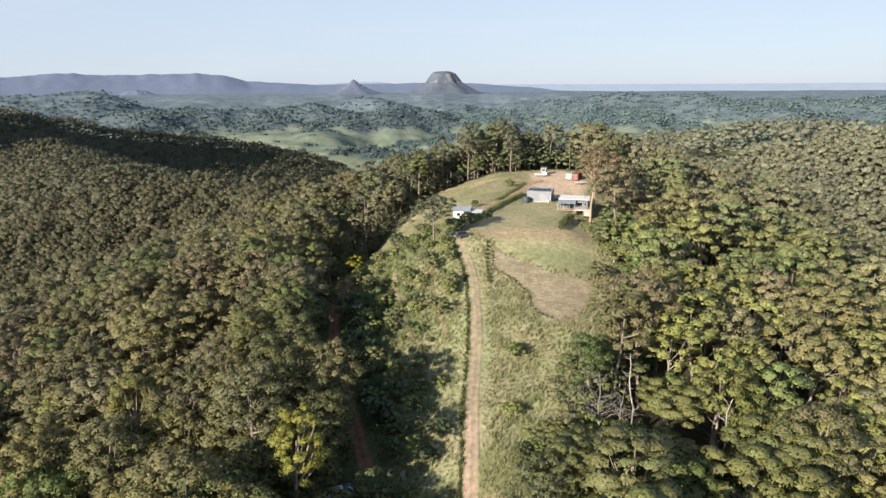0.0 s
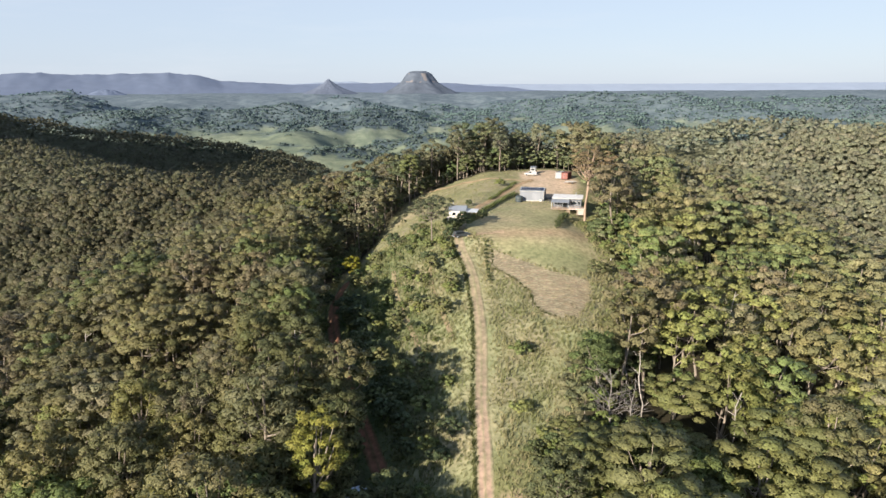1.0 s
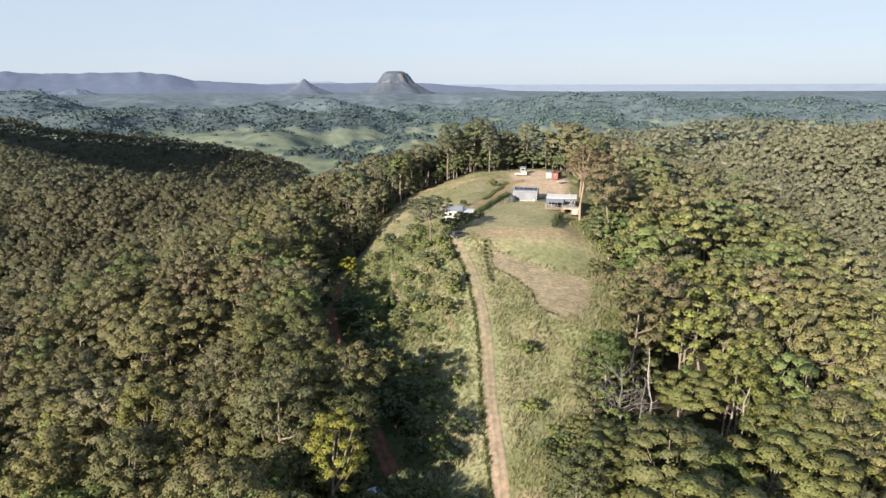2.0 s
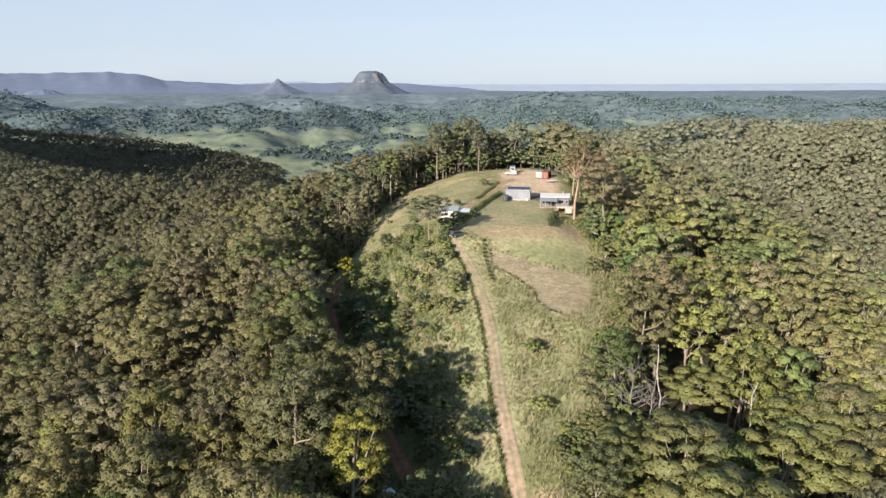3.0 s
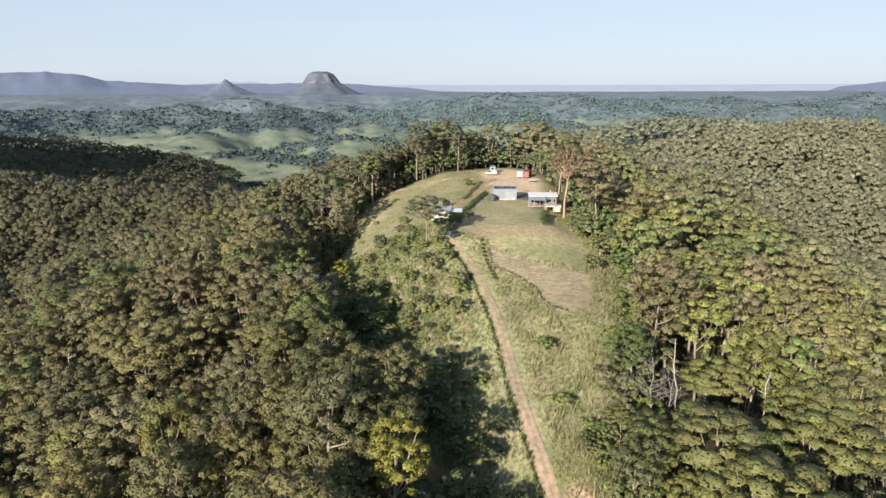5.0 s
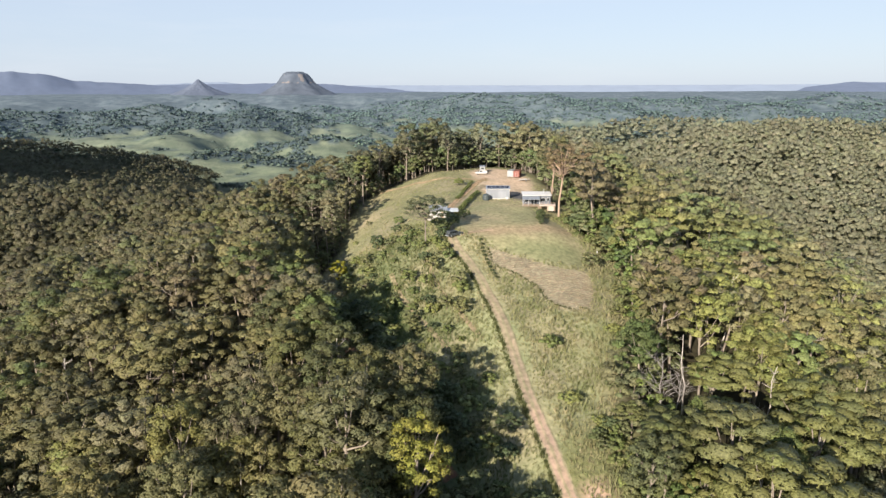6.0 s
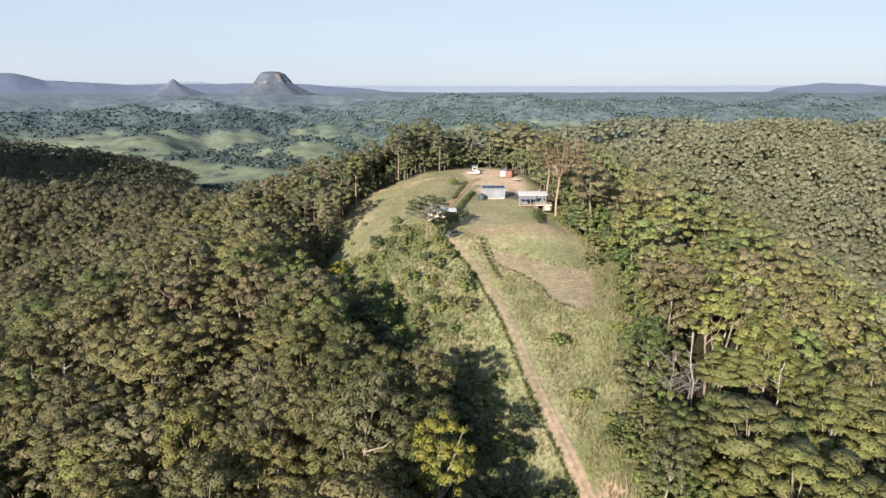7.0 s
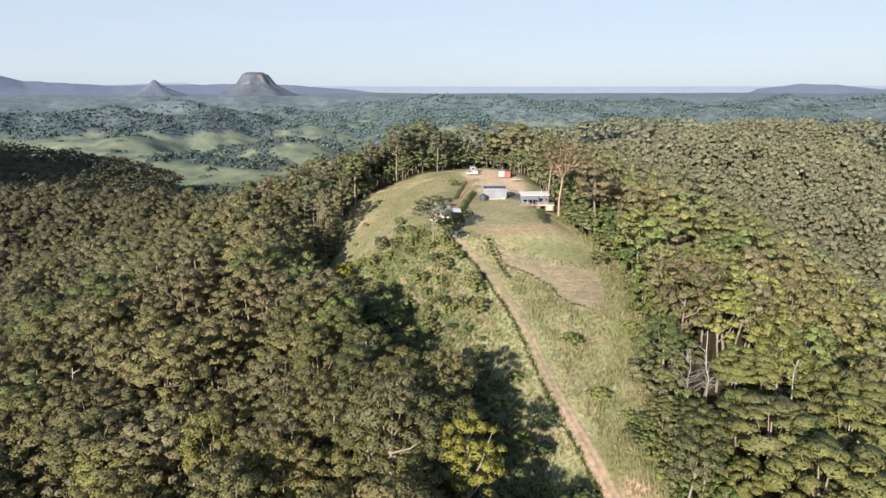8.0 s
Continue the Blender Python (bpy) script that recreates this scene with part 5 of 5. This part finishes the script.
def cottage():
    root = thing("cottage", 7.1, 194.0, -12, "small white cottage with a blue-grey steel gable roof", "cottage", z=0.35)
    hx, hy, wall = 2.5, 2.3, 2.5
    box("slab", (0.8, 0, -0.2), (8.2, 5.0, 0.7), M_CONC, root, 0.03)
    for s in (-1, 1):
        box("wall", (0, s * hy, wall / 2 + 0.1), (2 * hx, 0.12, wall), M_WHITE, root, 0.0)
    for s in (-1, 1):
        m = pose(s * hx, 0, 0.1, 0, 0, 90)
        bm = bmesh.new()
        pts = [(-hy, 0), (hy, 0), (hy, wall), (0, wall + 1.05), (-hy, wall)]
        a = [bm.verts.new(m @ Vector((x, -0.06, z))) for x, z in pts]
        b = [bm.verts.new(m @ Vector((x, 0.06, z))) for x, z in pts]
        bm.faces.new(a)
        bm.faces.new(b[::-1])
        for i in range(5):
            bm.faces.new((a[(i + 1) % 5], a[i], b[i], b[(i + 1) % 5]))
        bmesh.ops.recalc_face_normals(bm, faces=bm.faces)
        # the right gable gets the dark material to paint its shaded side
        part("gable_wall", bm, M_WHITE if s < 0 else M_DARKWALL, root)
    gable_roof(root, hx, hy, wall + 0.1, 1.15, 0.35, M_ROOF_G)
    slab("awning_roof", [(2.6, -2.5, 2.3), (6.2, -2.5, 2.2), (6.2, 1.6, 2.55), (2.6, 1.6, 2.65)], 0.07, M_ROOF_L, root, "light grey awning roof")
    for x, y in ((6.05, -2.35), (4.3, -2.35), (6.05, 1.4)):
        box("post", (x, y, 1.2), (0.1, 0.1, 2.2), M_TIMBER, root, 0.01)
    window(root, -0.9, -hy - 0.08, 1.5, 1.1, 1.0)
    box("door", (1.3, -hy - 0.08, 1.15), (0.85, 0.06, 2.0), M_TIMBER, root, 0.01, "brown timber door")
    window(root, -hx - 0.08, 0.2, 1.5, 1.0, 1.0, "x")
    cylinder("flue", (-1.6, 0.6, 3.9), 0.1, 1.4, "z", M_TRIM, root)


def wheel(parent, x, y, r=0.36, wide=0.24):
    tyre = cylinder("wheel", (x, y, r), r, wide, "y", M_TYRE, parent, "black tyre", 20, 0.04)
    cylinder("rim", (x, y, r), r * 0.6, wide + 0.03, "y", M_TRIM, tyre, "grey steel rim", 14)


def vehicle(name, label, paint, x, y, turn, tray=False, size=1.0):
    """A four-wheeled car or utility with its bonnet towards +x: body, cab, panes, lamps, bumpers and wheels."""
    root = thing(name, x, y, turn, label, "car")
    root.scale = (size, size, size)
    half = 0.9
    prism_part("body", [(-2.5, 0.42), (2.35, 0.42), (2.5, 0.62), (2.45, 0.98), (1.2, 1.08), (-2.5, 1.05)], -half, half, paint, root)
    roof_end = -0.55 if tray else -2.2
    prism_part("cab", [(1.15, 1.07), (0.45, 1.68), (roof_end + 0.25, 1.72), (roof_end, 1.07)], -half + 0.08, half - 0.08, paint, root)
    for s in (-1, 1):
        prism_part("side_window", [(0.9, 1.12), (0.38, 1.6), (roof_end + 0.38, 1.62), (roof_end + 0.2, 1.12)], s * (half - 0.1), s * (half - 0.06), M_GLASS, root, "dark glass")
        box("headlight", (2.44, s * 0.66, 0.8), (0.1, 0.34, 0.2), M_LAMP, root, 0.03, "clear headlight")
        box("tail_light", (-2.5, s * 0.76, 0.85), (0.06, 0.16, 0.3), M_RED, root, 0.02, "red tail light")
        box("mirror", (0.85, s * 1.0, 1.2), (0.12, 0.2, 0.16), paint, root, 0.03)
        for wx in (-1.55, 1.55):
            wheel(root, wx, s * 0.8)
    slab("windscreen", [(1.16, -0.74, 1.10), (1.16, 0.74, 1.10), (0.5, 0.7, 1.66), (0.5, -0.7, 1.66)], 0.03, M_GLASS, root, "dark windscreen")
    box("front_bumper", (2.5, 0, 0.5), (0.16, 1.76, 0.22), M_TRIM, root, 0.05)
    box("rear_bumper", (-2.55, 0, 0.5), (0.14, 1.7, 0.18), M_TRIM, root, 0.05)
    if tray:
        box("tray_bed", (-1.58, 0, 1.12), (1.9, 1.9, 0.08), M_TRIM, root, 0.02)
        for s in (-1, 1):
            box("tray_side", (-1.58, s * 0.93, 1.3), (1.9, 0.05, 0.32), paint, root, 0.01)
        box("tray_gate", (-2.52, 0, 1.3), (0.05, 1.86, 0.32), paint, root, 0.01)
    return root


def caravan(x, y, turn):
    root = thing("caravan", x, y, turn, "white box caravan with a grey roof parked in the yard", "caravan")
    box("body", (0, 0, 1.65), (4.8, 2.3, 2.1), M_PALE, root, 0.12)
    slab("roof", [(-2.5, -1.22, 2.82), (2.5, -1.22, 2.82), (2.5, 1.22, 2.82), (-2.5, 1.22, 2.82)], 0.12, M_ROOF_G, root, "dark grey roof")
    box("window", (-2.42, 0, 1.95), (0.05, 1.3, 0.6), M_GLASS, root, 0.02, "dark window")
    for s in (-1, 1):
        box("window", (0.6, s * 1.17, 1.95), (1.2, 0.04, 0.6), M_GLASS, root, 0.02, "dark window")
        for wx in (-0.4, 0.4):
            wheel(root, wx, s * 1.0, 0.33, 0.22)
    box("drawbar", (-3.0, 0, 0.55), (1.4, 0.12, 0.12), M_TRIM, root, 0.02)
    box("door", (-0.8, -1.17, 1.5), (0.65, 0.04, 1.7), M_CREAM, root, 0.01)


def container(x, y, turn, length, mat, label):
    root = thing("shipping_container", x, y, turn, label, "container", z=float(height(x, y)) + 0.0)
    h, w = 2.6, 2.44
    box("body", (0, 0, h / 2 + 0.1), (length - 0.1, w - 0.1, h - 0.14), mat, root, 0.0)
    for sx0 in (-1, 1):
        for sy0 in (-1, 1):
            box("corner_post", (sx0 * (length / 2 - 0.06), sy0 * (w / 2 - 0.06), h / 2 + 0.1), (0.16, 0.16, h), mat, root, 0.02)
    for sy0 in (-1, 1):
        for zz in (0.14, h + 0.06):
            box("side_rail", (0, sy0 * (w / 2 - 0.05), zz), (length, 0.14, 0.14), mat, root, 0.02)
        n = int(length / 0.55)
        for i in range(n):
            box("rib", (-length / 2 + (i + 0.5) * length / n, sy0 * (w / 2 - 0.03), h / 2 + 0.1), (0.22, 0.06, h - 0.3), mat, root, 0.0)
    for sy0 in (-1, 1):
        box("door_leaf", (-length / 2 + 0.01, sy0 * 0.56, h / 2 + 0.1), (0.06, 1.08, h - 0.25), mat, root, 0.01)
        box("lock_bar", (-length / 2 - 0.05, sy0 * 0.3, h / 2 + 0.1), (0.04, 0.05, h - 0.3), M_TRIM, root, 0.0)


def trailer(x, y, turn):
    root = thing("flat_trailer", x, y, turn, "low flat trailer with pale boards beside the red container", "trailer")
    box("bed", (0, 0, 0.62), (3.8, 1.9, 0.12), M_TIMBER, root, 0.02)
    for i in range(5):
        box("board", (0, -0.76 + i * 0.38, 0.72 + 0.05 * (i % 2)), (3.6 - 0.25 * (i % 3), 0.3, 0.1), M_WHITE, root, 0.01)
    box("drawbar", (-2.5, 0, 0.55), (1.4, 0.1, 0.1), M_TRIM, root, 0.02)
    for s in (-1, 1):
        box("side_board", (0, s * 0.95, 0.8), (3.8, 0.05, 0.3), M_WHITE, root, 0.01)
        wheel(root, 0.1, s * 1.08, 0.32, 0.2)


shed()
water_tank(29.6, 217.6, 1.25, 1.9, "squat dark water tank beside the shed", M_TANK)
house()
cottage()
vehicle("utility_truck", "white utility truck with a tray parked on the gravel", M_WHITE, 41.6, 265.5, 170, tray=True)
caravan(43.6, 270.2, 75)
container(52.6, 258.0, 62, 6.06, M_PALE, "white ribbed shipping container on the gravel yard")
container(54.85, 256.75, 62, 6.06, M_RED, "rust-red ribbed shipping container on the gravel yard")
trailer(54.2, 246.5, 20)
vehicle("car", "dark grey car parked beside the bushes", M_CARGREY, 6.6, 171.6, 25)
vehicle("car", "pale blue-white car in deep shade under trees", M_CARBLUE, -16.6, 94.5, 200)

marker = thing("marker_post", 47.0, 165.5, 0, "short white marker post in the grass", "post")
box("post", (0, 0, 0.7), (0.28, 0.28, 1.5), M_WHITE, marker, 0.02)
box("cap", (0, 0, 1.48), (0.34, 0.34, 0.08), M_WHITE, marker, 0.02)


# ---- distance ----
def mountain(name, label, x, y, foot, ring, mats, seed, rock=None):
    """A lone mountain: a height profile turned about its middle, roughened by gullies."""
    rs = np.random.RandomState(seed)
    n, m = 96, len(ring) * 8
    prof_r, prof_z = np.array([q[0] for q in ring], float), np.array([q[1] for q in ring], float)
    s = np.linspace(0, len(ring) - 1, m)
    rr, zz = np.interp(s, np.arange(len(ring)), prof_r), np.interp(s, np.arange(len(ring)), prof_z)
    a = np.arange(n) * 2 * np.pi / n
    A, RR = np.meshgrid(a, rr)
    ZZ = np.repeat(zz[:, None], n, 1)
    lump = 1 + 0.06 * np.sin(A * 3 + 1) + 0.04 * np.sin(A * 7 + 2.2) + 0.004 * np.sin(A * 17 + RR * 0.02)
    X, Y = RR * lump * np.cos(A), RR * lump * np.sin(A)
    ZZ = ZZ + (2.2 * waves(X, Y, 45, seed) + 1.2 * waves(X, Y, 19, seed + 1)) * np.clip(RR / 60, 0.2, 1)
    g = np.arange(n * m).reshape(m, n)
    q = np.stack([g[:-1], g[1:], np.roll(g[1:], -1, 1), np.roll(g[:-1], -1, 1)], -1).reshape(-1, 4)
    steep = np.repeat(((np.abs(np.diff(zz)) / (np.abs(np.diff(rr)) + 1e-3) > 1.0)), n)
    pick = np.where(steep & (waves(X, Y, 90, seed + 2)[:-1].ravel() > 0.3), 1, 0) if rock else np.zeros(len(q))
    me = mesh_from(name, np.stack([X, Y, ZZ], -1).reshape(-1, 3), q.ravel(), np.full(len(q), 4), mats, index=pick, smooth=True)
    ob = new(name, me)
    ob.location = (x, y, foot)
    return tagged(ob, label, "mountain", kind="structure")


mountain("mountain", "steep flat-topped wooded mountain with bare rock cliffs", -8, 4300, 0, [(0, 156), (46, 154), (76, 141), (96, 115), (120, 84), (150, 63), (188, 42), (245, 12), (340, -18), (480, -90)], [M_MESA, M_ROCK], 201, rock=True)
mountain("mountain", "small pointed mountain on the skyline, painted haze blue", -592, 4350, 8, [(0, 102), (9, 99), (20, 88), (38, 73), (66, 55), (105, 36), (170, 12), (300, -60)], [M_CONE], 202)
mountain("mountain", "low rounded hill before the range, painted haze blue", -1880, 4050, 0, [(0, 52), (50, 42), (130, 10), (260, -30), (420, -110)], [M_RANGE], 203)


def skyline(name, label, mat, reach, crest_knots):
    """High ground along the skyline, as a rough ridge on an arc."""
    az = np.radians(np.linspace(-46, 62, 420))
    crest = knots(np.degrees(az), *crest_knots)
    deep = np.linspace(0, 1, 14)
    A, S = np.meshgrid(az, deep)
    RR = reach + 420 * S
    X, Y = RR * np.sin(A), RR * np.cos(A)
    Z = -30 + (crest[None] + 30) * S ** 0.9 + S * (4 * waves(X, Y, 160, 204) + 3 * waves(X, Y, 60, 205)) * np.clip((crest - 60) / 40, 0.1, 1)
    n, m = len(az), len(deep)
    g = np.arange(n * m).reshape(m, n)
    q = np.stack([g[:-1, :-1], g[:-1, 1:], g[1:, 1:], g[1:, :-1]], -1).reshape(-1, 4)
    me = mesh_from(name, np.stack([X, Y, Z], -1).reshape(-1, 3), q.ravel(), np.full(len(q), 4), [mat], smooth=True)
    tagged(new(name, me), label, "mountain range", kind="structure")


skyline("backdrop_range", "long low range on the horizon, painted haze blue", M_RANGE, 4440,
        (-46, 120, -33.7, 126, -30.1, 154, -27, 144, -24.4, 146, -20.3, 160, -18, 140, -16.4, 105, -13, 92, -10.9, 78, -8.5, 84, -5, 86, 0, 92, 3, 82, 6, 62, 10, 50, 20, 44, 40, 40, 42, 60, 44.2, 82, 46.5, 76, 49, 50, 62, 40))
skyline("backdrop_plateau", "flat land along the far horizon, painted haze pale", M_PLATEAU, 4520,
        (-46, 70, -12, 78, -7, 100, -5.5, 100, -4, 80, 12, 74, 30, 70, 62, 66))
